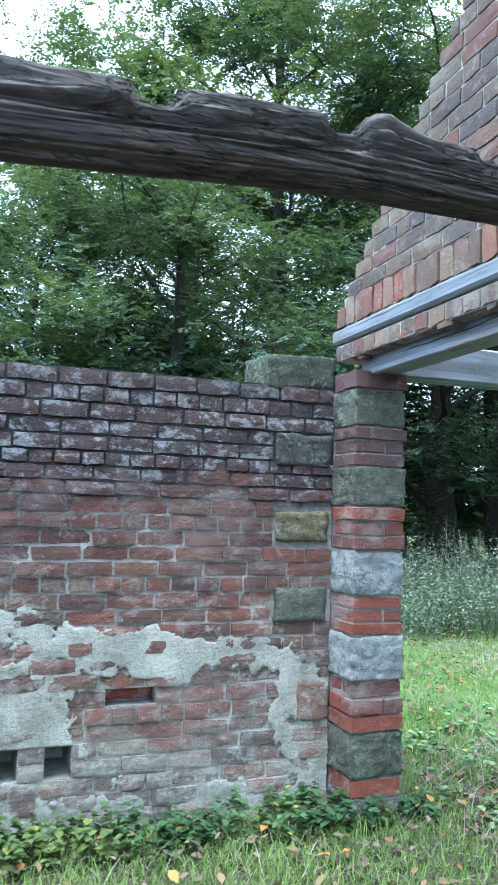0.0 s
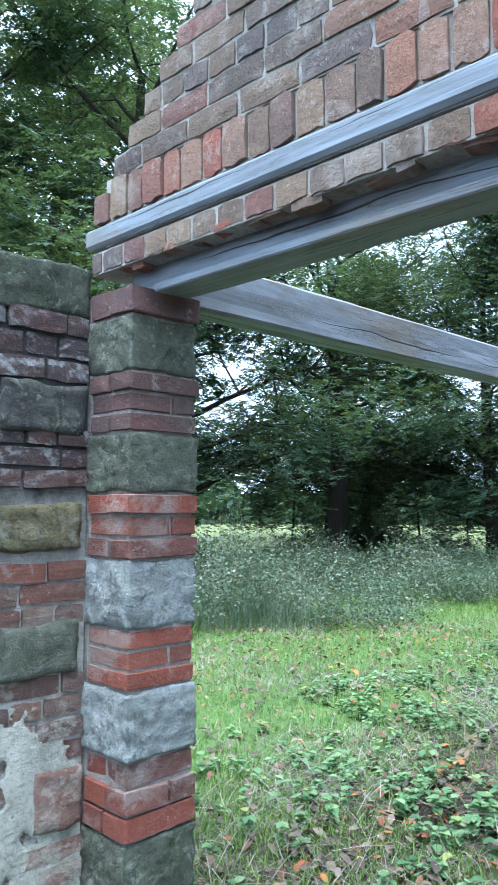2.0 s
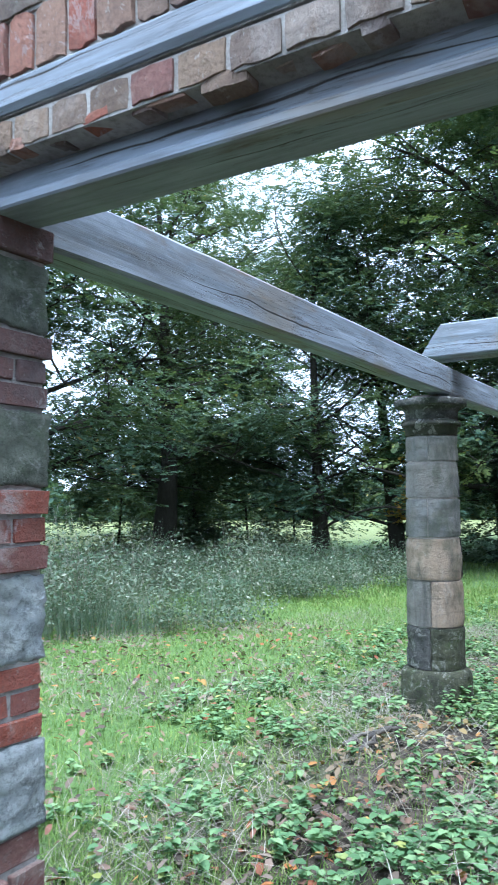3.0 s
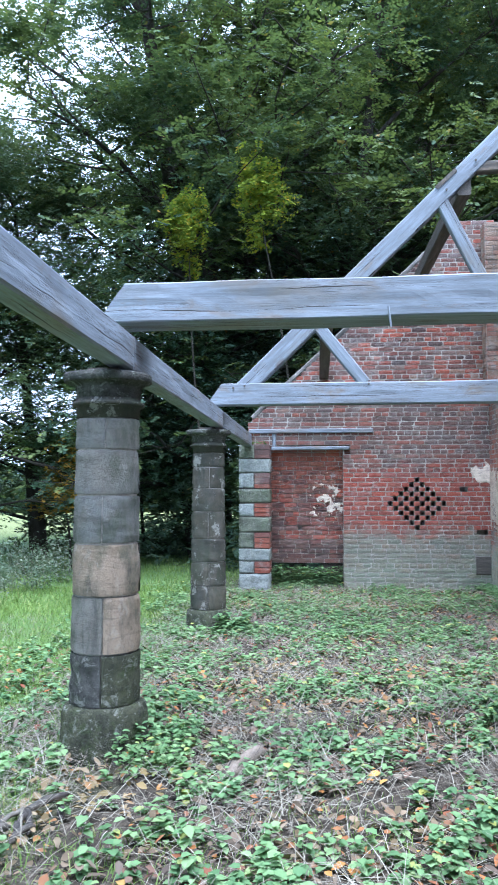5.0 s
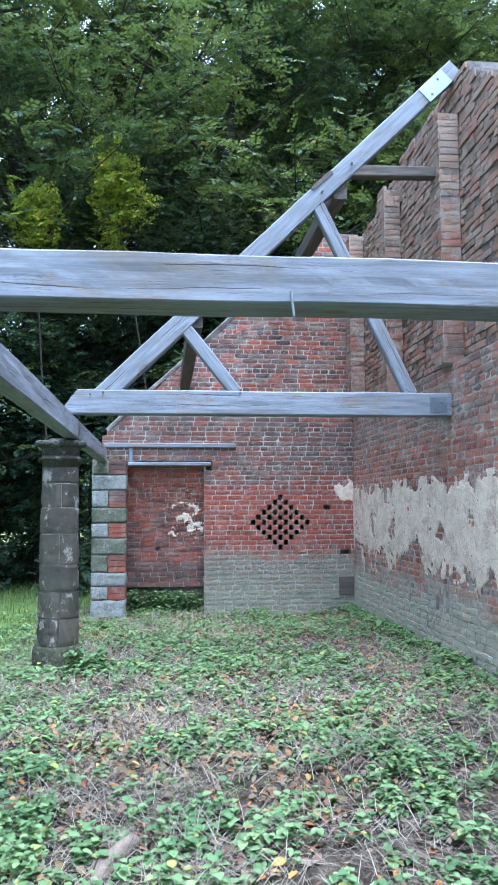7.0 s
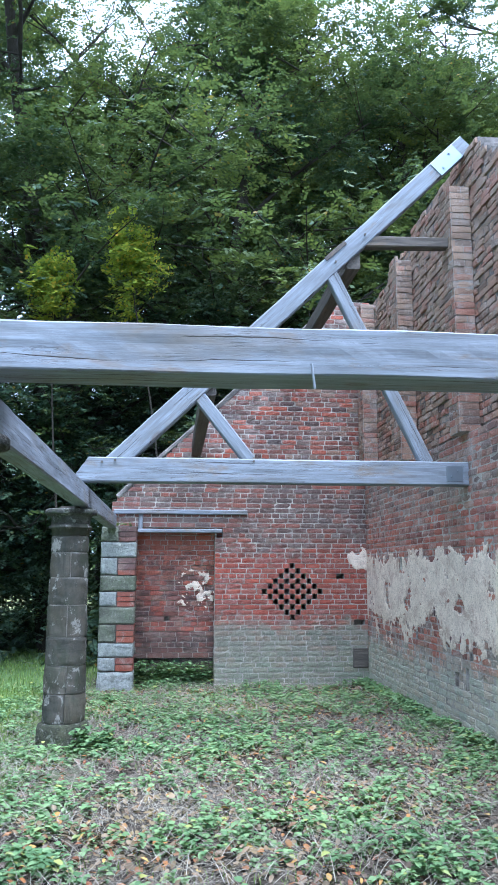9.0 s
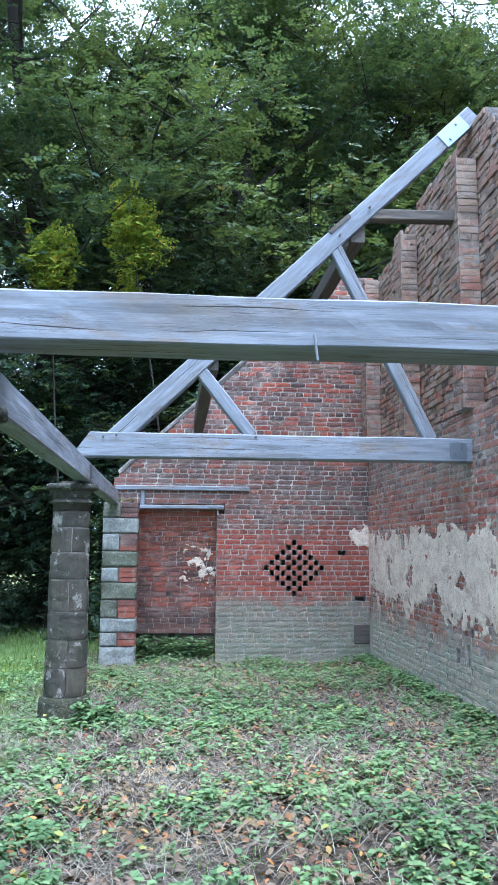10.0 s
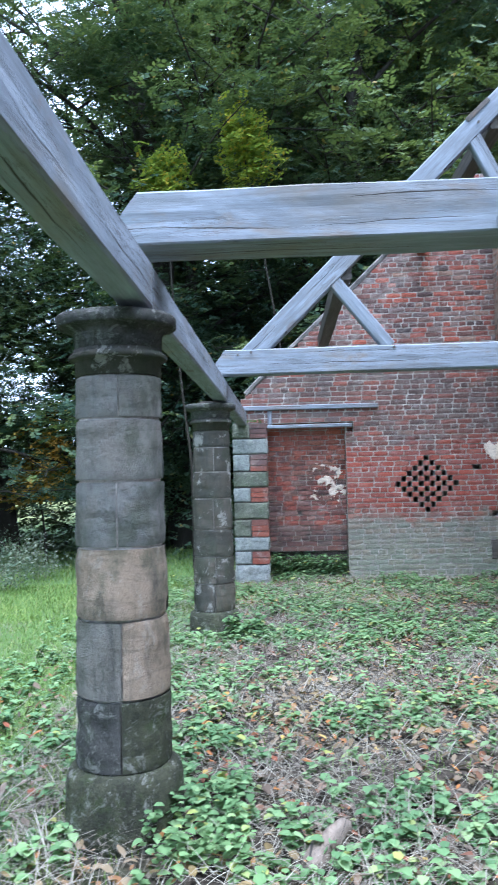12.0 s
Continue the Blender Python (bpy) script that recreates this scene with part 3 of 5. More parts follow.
def timber(name, a, b, w, h, material, parent=None, label="", seed=1, worn=0.006, up=(0, 0, 1), bow=0.0, ends=(0, 0), arris=0.012):
    """A squared timber from a to b (centre line), w wide and h deep, with worn arrises, waviness and a slight bow. ends: how far the top is cut back."""
    a, b = Vector(a), Vector(b)
    length = (b - a).length
    x = (b - a).normalized()
    y = Vector(up).cross(x).normalized()
    z = x.cross(y)
    n = max(6, int(length / 0.07))
    sec = []
    for sy, sz in ((-1, -1), (1, -1), (1, 1), (-1, 1)):
        for d in (0, 1):
            first = (d == 0)
            along_y = (sy * sz > 0) == first
            sec.append((sy * (w / 2 - (0 if along_y else arris)), sz * (h / 2 - (arris if along_y else 0))))
    dense = []
    for i in range(8):
        p, q = sec[i], sec[(i + 1) % 8]
        steps = 5 if math.dist(p, q) > 3 * arris else 1
        dense += [(p[0] + (q[0] - p[0]) * s / steps, p[1] + (q[1] - p[1]) * s / steps) for s in range(steps)]
    m = len(dense)
    off = Vector((seed * 7.3, seed * 3.1, 0))
    verts, faces = [], []
    for i in range(n + 1):
        t = i / n
        for py, pz in dense:
            px = length * t
            top = (pz / h + 0.5)
            px = min(max(px, ends[0] * top), length - ends[1] * top)
            c = Vector((px, py, pz))
            f = noise.noise(Vector((px * 1.4, py * 14, pz * 14)) + off) * worn + noise.noise(Vector((px * 5, py * 40, pz * 40)) + off) * worn * 0.5
            r = Vector((0, py, pz)).normalized()
            c += r * f
            c.z += bow * 4 * t * (1 - t) + noise.noise(Vector((px * 0.7, seed, 0))) * worn
            c.y += noise.noise(Vector((px * 0.7, 0, seed + 9))) * worn
            verts.append(c - Vector((length / 2, 0, 0)))
    for i in range(n):
        for j in range(m):
            k = (j + 1) % m
            faces.append((i * m + j, i * m + k, (i + 1) * m + k, (i + 1) * m + j))
    faces += [tuple(range(m))[::-1], tuple(range(n * m, n * m + m))]
    ob = part(name, mesh_of(name, verts, faces), material, parent, label)
    rot = Matrix((x, y, z)).transposed().to_4x4()
    ob.matrix_basis = Matrix.Translation((a + b) / 2) @ rot
    return ob


def ragged(name, at, box, f, cell, material, parent, label="", lift=0.004, thick=0.010, lumpy=1.0):
    """A thin coat left on a wall wherever f(u, z) > 0, with a ragged outline. at: pose of the face."""
    u0, u1, z0, z1 = box
    nu, nz = int((u1 - u0) / cell), int((z1 - z0) / cell)
    val = [[f(u0 + i * cell, z0 + j * cell) for i in range(nu + 1)] for j in range(nz + 1)]
    verts, faces, seen = [], [], {}

    def vert(u, z, s):
        key = (round(u, 4), round(z, 4))
        if key not in seen:
            seen[key] = len(verts)
            lump = lumpy * 0.004 * noise.noise((u * 13, z * 13, 3.0)) + lumpy * 0.003 * noise.noise((u * 40, z * 40, 7.0))
            verts.append((u, -(lift * 0.2 + min(s * 0.25, thick) + (lump if s > 0.02 else 0)), z))
        return seen[key]

    for j in range(nz):
        for i in range(nu):
            c = [(i, j), (i + 1, j), (i + 1, j + 1), (i, j + 1)]
            s = [val[q][p] for p, q in c]
            if max(s) <= 0:
                continue
            poly = []
            for n in range(4):
                (p, q), (r, t) = c[n], c[(n + 1) % 4]
                a, b = s[n], s[(n + 1) % 4]
                if a > 0:
                    poly.append(vert(u0 + p * cell, z0 + q * cell, a))
                if (a > 0) != (b > 0):
                    w = a / (a - b)
                    poly.append(vert(u0 + (p + (r - p) * w) * cell, z0 + (q + (t - q) * w) * cell, 0.0))
            poly = list(dict.fromkeys(poly))
            if len(poly) > 2:
                faces.append(tuple(poly))
    ob = part(name, mesh_of(name, verts, faces, True), material, parent, label)
    if parent is None:
        ob.matrix_world = at
    return ob


def fbm(u, z, s, k=0.0):
    return noise.fractal((u * s, z * s, k), 0.6, 2.1, 5)


# ---------------------------------------------------------------- the ground
def ground_z(x, y):
    z = 0.17 - 0.165 * min(max((x - 5.5) / 8.0, 0), 1)
    if y > 6:
        z -= 0.02 * min(y - 6, 12)
    d = math.hypot(x - 6, y - 2)
    if d > 85:
        z += 0.012 * (d - 85)
    if d < 60:
        z += 0.03 * noise.noise((x * 0.7, y * 0.7, 0)) + 0.012 * noise.noise((x * 3, y * 3, 5))
    return z


def ground():
    def grade(lo, hi, f0, f1, step):
        mid = [f0 + i * step for i in range(int((f1 - f0) / step) + 1)]
        left, p = [], f0
        while p > lo:
            p -= step + (f0 - p) * 0.2
            left.append(p)
        right, p = [], mid[-1]
        while p < hi:
            p += step + (p - mid[-1]) * 0.2
            right.append(p)
        return left[::-1] + mid + right

    xs, ys = grade(-900, 1200, -2, 16, 0.16), grade(-900, 1200, -1, 9, 0.16)
    verts = [(x, y, ground_z(x, y)) for y in ys for x in xs]
    n = len(xs)
    faces = [(j * n + i, j * n + i + 1, (j + 1) * n + i + 1, (j + 1) * n + i) for j in range(len(ys) - 1) for i in range(n - 1)]
    g = part("ground", mesh_of("ground", verts, faces, True), M_EARTH)
    tagged(g, "damp earth with straw litter running out into rough grass", "ground", kind="structure")


ground()

# ---------------------------------------------------------------- the walls
W_GARDEN = pose(0, 3.585, 0)                     # faces south, runs east
GARDEN_HOLES = [(0.66, 0.89, 0.735, 0.815, 0.10), (0.40, 0.51, 0.445, 0.56, 0.30), (0.20, 0.275, 0.445, 0.56, 0.30)]
GARDEN_BLOCKS = [(1.47, 1.78, 1.485, 1.655), (1.46, 1.79, 1.87, 2.05), (1.47, 1.78, 1.085, 1.27), (1.60, 1.80, 0.59, 0.80)]
wall_garden = brick_wall("wall_garden", W_GARDEN, -0.1, 2.29, 0.0755, lambda z: [(-2.6, 1.80)], 0.36, M_BRICK_OLD, M_MORTAR_GARDEN, 11,
                         lambda u, z: u > 0.12 and z > 0.1, "old red brick garden wall, blackened above, with patches of grey render", GARDEN_HOLES, 0.009, 4, 0.012, GARDEN_BLOCKS, 0.215, 0.012, 0.10)
rs = random.Random(5)
for (u0, u1, z0, z1), m, lab in zip(GARDEN_BLOCKS, (M_STONE_OCHRE, M_STONE_DARK, M_STONE_GREEN, M_BRICK_OLD[0]), ("yellow pitted sandstone", "blackened stone", "grey-green stone", "reddish stone")):
    b = part("stone", rock(rs, u1 - u0 - 0.02, 0.2, z1 - z0 - 0.015, 0.05, 4, 0.08), m, wall_garden, lab, True)
    b.location = ((u0 + u1) / 2, 0.085, (z0 + z1) / 2)


def garden_render(u, z):
    upper = min((u + 0.1) * 2.5, (1.48 - u) * 2.5, (z - 0.86 - 0.04 * math.sin(u * 5)) * 5, (1.19 - 0.13 * u - z) * 5)
    left = min((u + 0.6) * 2.5, (0.56 - u) * 3, (z - 0.50) * 4, (1.0 - z) * 4)
    foot = min((z - 0.16) * 3, (0.36 - z) * 3, (1.75 - u) * 3)
    corner = min((u - 1.48) * 4, (0.95 - 0.25 * (u - 1.5) - z) * 3, (z - 0.16) * 3)
    d = min(max(upper, left, foot * 0.8, corner), 0.32)
    d += 0.40 * fbm(u, z, 3.6, 2.0) + 0.23 * fbm(u, z, 11.0, 4.0) - 0.07
    if 0.63 < u < 0.93 and 0.56 < z < 0.84:
        d -= 0.9
    if 0.1 < u < 0.54 and 0.44 < z < 0.56:
        d -= 0.9
    return d * 0.2


coat = ragged("render_coat", W_GARDEN, (-0.5, 1.79, 0.15, 1.6), garden_render, 0.009, M_RENDER, wall_garden, "patches of grey lime render", 0.003, 0.0035, 0.35)
b = part("brick", rock(rs, 0.225, 0.06, 0.075, 0.05, 2, 0.05), M_BRICK_PIER, wall_garden, "", True)
b.location = (0.775, 0.115, 0.772)

# the block of stone on the wall's end
cap = part("coping_stone", rock(random.Random(3), 0.40, 0.34, 0.175, 0.05, 5, 0.07), M_STONE_CAP, smooth=True)
cap.matrix_world = pose(1.60, 3.755, 2.372, 1, -2, 2)
tagged(cap, "mossy green squared stone lying on the brick wall", "stone")

# west half gable: its face looks west, u runs south from y = 3.62
W_GABLE = pose(1.80, 3.62, 0, 0, 0, -90)


def gable_spans(z):
    if z < 2.37:
        return [(3.4, 4.30)]
    top = (z - 2.66) / 0.96
    return [(max(0.0, top), 4.30)]


wall_gable = brick_wall("wall_west_gable", W_GABLE, -0.1, 6.3, 0.079, lambda z: [(3.4, 4.30)] if z < 2.44 else ([(0.02, 4.3)] if z < 2.53 else ([] if z < 2.76 else gable_spans(z))), 0.28, M_BRICK_GABLE, M_MORTAR, 23,
                        lambda u, z: u < 2.2 and z > 2.4, "grey-brown brick half gable on timber lintels, its edge broken in steps", (), 0.003, 3, 0.0075, (), 0.215)
# a course of bricks on end, with its bed of timber
rg = random.Random(9)
soldier_core = bmesh.new()
bmesh.ops.create_cube(soldier_core, size=1, matrix=Matrix.Translation((2.19, 0.148, 2.65)) @ Matrix.Diagonal((4.2, 0.268, 0.235, 1)))
part("soldier_bed", soldier_core, M_MORTAR, wall_gable)
soldier_shapes = []
for v, f in CHIPS[:8]:
    me = mesh_of("brick", v, f)
    me.materials.append(M_BRICK_SOLDIER)
    soldier_shapes.append(me)
u = 0.03
while u < 4.2:
    w = rg.uniform(0.082, 0.108)
    ob = new("brick", rg.choice(soldier_shapes))
    ob.parent = wall_gable
    tall = 0.148 if u > 0.12 else 0.11
    ob.matrix_basis = Matrix.LocRotScale((u + w / 2, rg.uniform(-0.006, 0.004), 2.613 + tall / 2), Euler((0, rg.uniform(-0.02, 0.02), 0)), (w - 0.012, 0.045, tall - 0.012))
    u += w
# broken ends of brick left hanging over the lintel
for k in range(22):
    ob = new("brick", rg.choice(soldier_shapes))
    ob.parent = wall_gable
    ob.matrix_basis = Matrix.LocRotScale((0.16 + k * 0.105 + rg.uniform(-0.03, 0.03), rg.uniform(0.0, 0.03), 2.452 + rg.uniform(-0.012, 0.006)), Euler((rg.uniform(-0.12, 0.12), rg.uniform(-0.12, 0.12), rg.uniform(-0.1, 0.1))), (rg.uniform(0.04, 0.10), 0.05, rg.uniform(0.025, 0.045)))
# the pier under it
pier = new("gable_pier")
tagged(pier, "square pier of alternating red bricks and rough grey stones", "pier", kind="structure")
core = bmesh.new()
bmesh.ops.create_cube(core, size=1, matrix=Matrix.Translation((1.938, 3.487, 1.13)) @ Matrix.Diagonal((0.262, 0.252, 2.46, 1)))
bmesh.ops.create_cube(core, size=1, matrix=Matrix.Translation((1.86, 3.70, 1.13)) @ Matrix.Diagonal((0.11, 0.23, 2.46, 1)))
part("pier_core", core, M_MORTAR, pier)
PIER = [(0.02, 0.28, "s", M_STONE), (0.28, 0.37, "b", 1), (0.37, 0.59, "s", M_STONE_GREEN), (0.59, 0.83, "b", 3), (0.83, 1.05, "s", M_STONE_PALE), (1.05, 1.24, "b", 3),
        (1.24, 1.465, "s", M_STONE_PALE), (1.465, 1.68, "b", 3), (1.68, 1.88, "s", M_STONE_GREEN), (1.88, 2.08, "b", 3), (2.08, 2.27, "s", M_STONE_GREEN), (2.27, 2.37, "b", 1)]
pier_shapes = []
for i in range(12):
    rq = random.Random(70 + i)
    bm = bmesh.new()
    bmesh.ops.create_cube(bm, size=1.0)
    bmesh.ops.bevel(bm, geom=list(bm.edges), offset=0.035, segments=1, affect="EDGES")
    for v in bm.verts:
        v.co += Vector((rq.uniform(-0.018, 0.018), rq.uniform(-0.03, 0.03), rq.uniform(-0.03, 0.03)))
    me = bpy.data.meshes.new("brick")
    bm.to_mesh(me)
    bm.free()
    me.materials.append(M_BRICK_PIER)
    pier_shapes.append(me)
rp = random.Random(17)
for lo, hi, kind_, what in PIER:
    if kind_ == "s":
        bulge = rp.uniform(-0.008, 0.014)
        b = part("stone", rock(rp, 0.292 + bulge, 0.307 + bulge, hi - lo - 0.010, 0.045, 17, 0.03), what, pier, "", True)
        b.location = (1.938, 3.50, (lo + hi) / 2)
    else:
        h = (hi - lo) / what
        for i in range(what):
            z = lo + (i + 0.5) * h
            long_first = (i % 2 == 0)
            out = rp.uniform(-0.006, 0.010) + (0.008 if hi > 2.3 else 0)
            runs = [(1.80 - out, 2.075 + out)] if long_first else [(1.80 - out, 1.965), (1.977, 2.075 + out)]
            for a, c in runs:
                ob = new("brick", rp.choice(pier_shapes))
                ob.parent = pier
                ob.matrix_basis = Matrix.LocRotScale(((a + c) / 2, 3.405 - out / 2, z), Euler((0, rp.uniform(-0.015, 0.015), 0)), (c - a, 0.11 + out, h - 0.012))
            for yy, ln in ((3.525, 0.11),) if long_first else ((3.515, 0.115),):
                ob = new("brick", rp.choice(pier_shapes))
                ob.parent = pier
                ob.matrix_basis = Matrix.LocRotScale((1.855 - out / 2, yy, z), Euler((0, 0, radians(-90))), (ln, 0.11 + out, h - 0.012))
# lintels of the wide opening
lin = timber("lintel_board", (1.825, 3.625, 2.573), (1.825, -0.3, 2.573), 0.06, 0.075, M_OAK, None, "", 4, 0.003)
tagged(lin, "grey weathered oak board built into the gable face", "lintel")
lin2 = timber("lintel_beam", (1.965, 3.47, 2.405), (1.965, -0.3, 2.405), 0.15, 0.10, M_OAK, None, "", 6, 0.004)
tagged(lin2, "grey oak lintel beam over the wide opening", "lintel")
lin3 = timber("lintel_batten", (1.875, 3.30, 2.352), (1.875, -0.3, 2.352), 0.05, 0.028, M_OAK, None, "", 7, 0.002, arris=0.005)
tagged(lin3, "thin grey oak batten under the lintel", "batten")

# east wall: faces west, u runs south from y = 3.70
W_EAST = pose(14.635, 3.70, 0, 0, 0, -90)


def east_spans(z):
    rake = 0.12 if z < 2.80 else 0.22 + (z - 2.88) / 0.95
    spans = [(rake, 4.30)]
    if z < 2.40:
        spans = cut(spans, -1, 1.73)
    return spans


DIAMOND = []
for row in range(11):
    n = 6 - abs(row - 5)
    zc = 1.865 - 0.0395 - row * 0.079
    for i in range(n):
        uc = 2.955 + (i - (n - 1) / 2) * 0.176
        DIAMOND.append((uc - 0.034, uc + 0.034, zc - 0.036, zc + 0.036, 0.24))
EAST_HOLES = DIAMOND + [(3.66, 3.78, 1.63, 1.72, 0.2), (3.93, 4.10, 0.94, 1.03, 0.2), (1.76, 1.85, 2.28, 2.43, 0.2)]
wall_east = brick_wall("wall_east", W_EAST, -0.111, 6.16, 0.079, east_spans, 0.42, M_BRICK_SHED, M_MORTAR_SHED, 31,
                       lambda u, z: 2.3 < u < 4.2 and 0.75 < z < 2.1, "red brick gable end with a diamond of open ventilation holes", EAST_HOLES, 0.003, 4, 0.006, (), 0.225, 0.014)
verge = timber("verge_bedding", (14.85, 3.50, 2.89), (14.85, 0.02, 6.195), 0.46, 0.075, M_MORTAR_DARK, None, "", 5, 0.02, up=(0, 0, 1), arris=0.02)
tagged(verge, "grey weathered mortar bedding along the gable's raking edge", "wall", kind="structure")
W_BLOCKED = pose(14.80, 3.70, 0, 0, 0, -90)
wall_blocked = brick_wall("wall_blocked_doorway", W_BLOCKED, 0.42, 2.62, 0.079, lambda z: [(0.30, 2.0)], 0.12, M_BRICK_BLOCKED, M_MORTAR_SHED, 37,
                          lambda u, z: 0.5 < u < 1.75 and z < 1.9, "rough red brick infill of a doorway, crumbling at its foot", [(0.97, 1.03, 0.97, 1.03, 0.08)], 0.008, 4, 0.014)
for (a, b, z, h, nm) in ((3.55, 1.46, 2.66, 0.075, "lintel_board"), (3.17, 1.86, 2.365, 0.06, "lintel_board")):
    t = timber(nm, (14.625, a, z), (14.625, b, z), 0.06, h, M_OAK, None, "", 12 + int(z * 10), 0.003)
    tagged(t, "pale grey timber board set in the brick end wall", "lintel")
t = timber("post_stub", (14.65, 3.13, 2.40), (14.65, 3.13, 2.62), 0.07, 0.07, M_OAK, None, "", 3, 0.002, up=(1, 0, 0))
tagged(t, "short grey upright between two wall boards", "post")
patch = timber("wood_patch", (14.628, -0.20, 0.42), (14.628, -0.44, 0.42), 0.03, 0.30, M_OAK_DARK, None, "", 31, 0.003)
tagged(patch, "split weathered board let into the foot of the wall", "board")

# end pier of quoins, at the corner of the end wall
endp = new("end_pier")
tagged(endp, "pier of grey quoin stones and red brick at the end wall", "pier", kind="structure")
core = bmesh.new()
bmesh.ops.create_cube(core, size=1, matrix=Matrix.Translation((14.43, 3.43, 1.13)) @ Matrix.Diagonal((0.40, 0.48, 2.56, 1)))
part("pier_core", core, M_MORTAR_DARK, endp)
re_ = random.Random(29)
z = -0.12
i = 0
while z < 2.40:
    h = re_.uniform(0.19, 0.27)
    if i == 0:
        h = 0.42
    h = min(h, 2.42 - z)
    m = re_.choice((M_STONE_END, M_STONE_END, M_STONE_GREEN)) if z < 2.0 else M_STONE_GREEN
    wide = 0.53 if (i % 2 == 0) else 0.26
    b = part("stone", rock(re_, 0.44, wide - 0.012, h - 0.012, 0.03, 3, 0.05), m, endp, "", True)
    b.location = (14.42, 3.695 - wide / 2, z + h / 2)
    if i % 2:
        for k in range(max(1, round(h / 0.079))):
            n = max(1, round(h / 0.079))
            ob = new("brick", re_.choice(pier_shapes))
            ob.parent = endp
            ob.matrix_basis = Matrix.LocRotScale((14.255, 3.305, z + (k + 0.5) * h / n), Euler((0, 0, radians(-90))), (0.25, 0.11, h / n - 0.011))
            ob = new("brick", re_.choice(pier_shapes))
            ob.parent = endp
            ob.matrix_basis = Matrix.LocRotScale((14.42, 3.225, z + (k + 0.5) * h / n), Euler((0, 0, 0)), (0.40, 0.10, h / n - 0.011))
    z, i = z + h, i + 1

# south wall: faces north, u runs west from x = 14.64
W_SOUTH = pose(14.64, -0.45, 0, 0, 0, 180)
SOUTH_HOLES = [(1.82, 1.92, 1.74, 1.92, 0.15), (0.58, 0.64, 0.70, 0.88, 0.12), (2.42, 2.50, 0.95, 1.06, 0.12), (4.18, 4.26, 0.86, 1.0, 0.12), (4.06, 4.14, 0.55, 0.72, 0.12), (3.74, 3.86, 0.52, 0.64, 0.12),
               (2.16, 2.22, 0.56, 0.62, 0.1), (1.30, 1.38, 2.80, 2.95, 0.12), (4.95, 5.05, 0.88, 0.98, 0.12)]
wall_south = brick_wall("wall_south", W_SOUTH, -0.111, 3.2, 0.079, lambda z: [(0.0, 12.84)], 0.55, M_BRICK_REAR, M_MORTAR_SHED, 41,
                        lambda u, z: 3.2 < u < 5.6 and 0.2 < z < 2.0, "tall red brick rear wall with a band of flaking limewash", SOUTH_HOLES, 0.005, 4, 0.006, (), 0.225, 0.014)
W_SOUTH_UP = pose(14.64, -0.58, 0, 0, 0, 180)


def south_top(z):
    """Solid stretches by height: ragged at the corner, falling away towards the west."""
    lim = 0.06 * math.sin(z * 9)
    west = 12.84 if z < 4.6 else 4.5 + (6.5 - z) / 0.7 + lim
    if z < 5.85:
        return [(0.0, west)]
    if z < 6.1:
        return [(0.35 + lim, west)]
    return [(1.2 + lim, west)] if z < 6.3 else [(2.3 + lim, west)]


M_BRICK_UP = {i: brick_mat("weathered_upper_brick" + i * "_mass", [(0.0, (0.11, 0.08, 0.07)), (0.2, (0.24, 0.15, 0.11)), (0.4, (0.36, 0.14, 0.10)), (0.6, (0.36, 0.23, 0.16)), (0.8, (0.28, 0.21, 0.165)), (1.0, (0.42, 0.27, 0.19))], bool(i), [(4.6, 9, 0.5, (0.34, 0.27, 0.21), 0.4)], 0.45, 0.12) for i in (0, 1)}
wall_south_up = brick_wall("wall_south_upper", W_SOUTH_UP, 3.2, 6.42, 0.079, south_top, 0.42, M_BRICK_UP, M_MORTAR_DARK, 43,
                           lambda u, z: 3.9 < u < 5.6 and z < 5.0, "weathered upper brickwork of the tall rear wall", (), 0.016, 3, 0.016, (), 0.215, 0.014)
for k, (xp, wide, top) in enumerate(((10.33, 0.30, 5.95), (12.42, 0.30, 6.0), (14.40, 0.32, 6.05))):
    pil = brick_wall("pilaster", pose(xp - wide / 2, -0.355, 0, 0, 0, -90), 3.2, top, 0.079, lambda z: [(0.0, 0.225)], wide, M_BRICK_UP, M_MORTAR, 50 + k,
                     lambda u, z: k == 0, "brick pilaster standing on the rear wall's ledge", (), 0.008, 0, 0.010, (), 0.235)
    brick_wall("pilaster_face", pose(xp + wide / 2, -0.345, 0, 0, 0, 180), 3.2, top, 0.079, lambda z: [(0.0, wide)], 0.012, M_BRICK_UP, M_MORTAR, 70 + k,
               lambda u, z: False, "north face of the brick pilaster", (), 0.006, 3, 0.008, (), 0.225)


def limewash(u, z):
    bump = 1.9 + 0.09 * math.copysign(abs(math.sin(u * 2.9 + 0.4)) ** 0.6, 1) * (1 if noise.noise((u * 1.5, 0, 4)) > -0.25 else 0.2)
    low = 1.02 - 0.05 * math.sin(u * 1.3) - (0.10 if u > 3.4 else 0.0)
    d = min((bump - z) * 3.0, (z - low) * 2.2, 0.45) + 0.6 * fbm(u, z, 2.2, 8.0) + 0.30 * fbm(u, z, 10.0, 3.0)
    d -= 0.6 * max(0, 0.32 - math.hypot((u - 2.15) / 0.9, (z - 1.36) / 0.6)) * 4
    d -= 0.6 * max(0, 0.25 - math.hypot((u - 4.0) / 0.9, (z - 1.40) / 0.5)) * 4
    d -= 0.6 * max(0, 0.22 - math.hypot((u - 1.15) / 0.5, (z - 1.45) / 1.0)) * 4
    if 1.80 < u < 1.94 and z > 1.72:
        d -= 1
    return d * 0.2


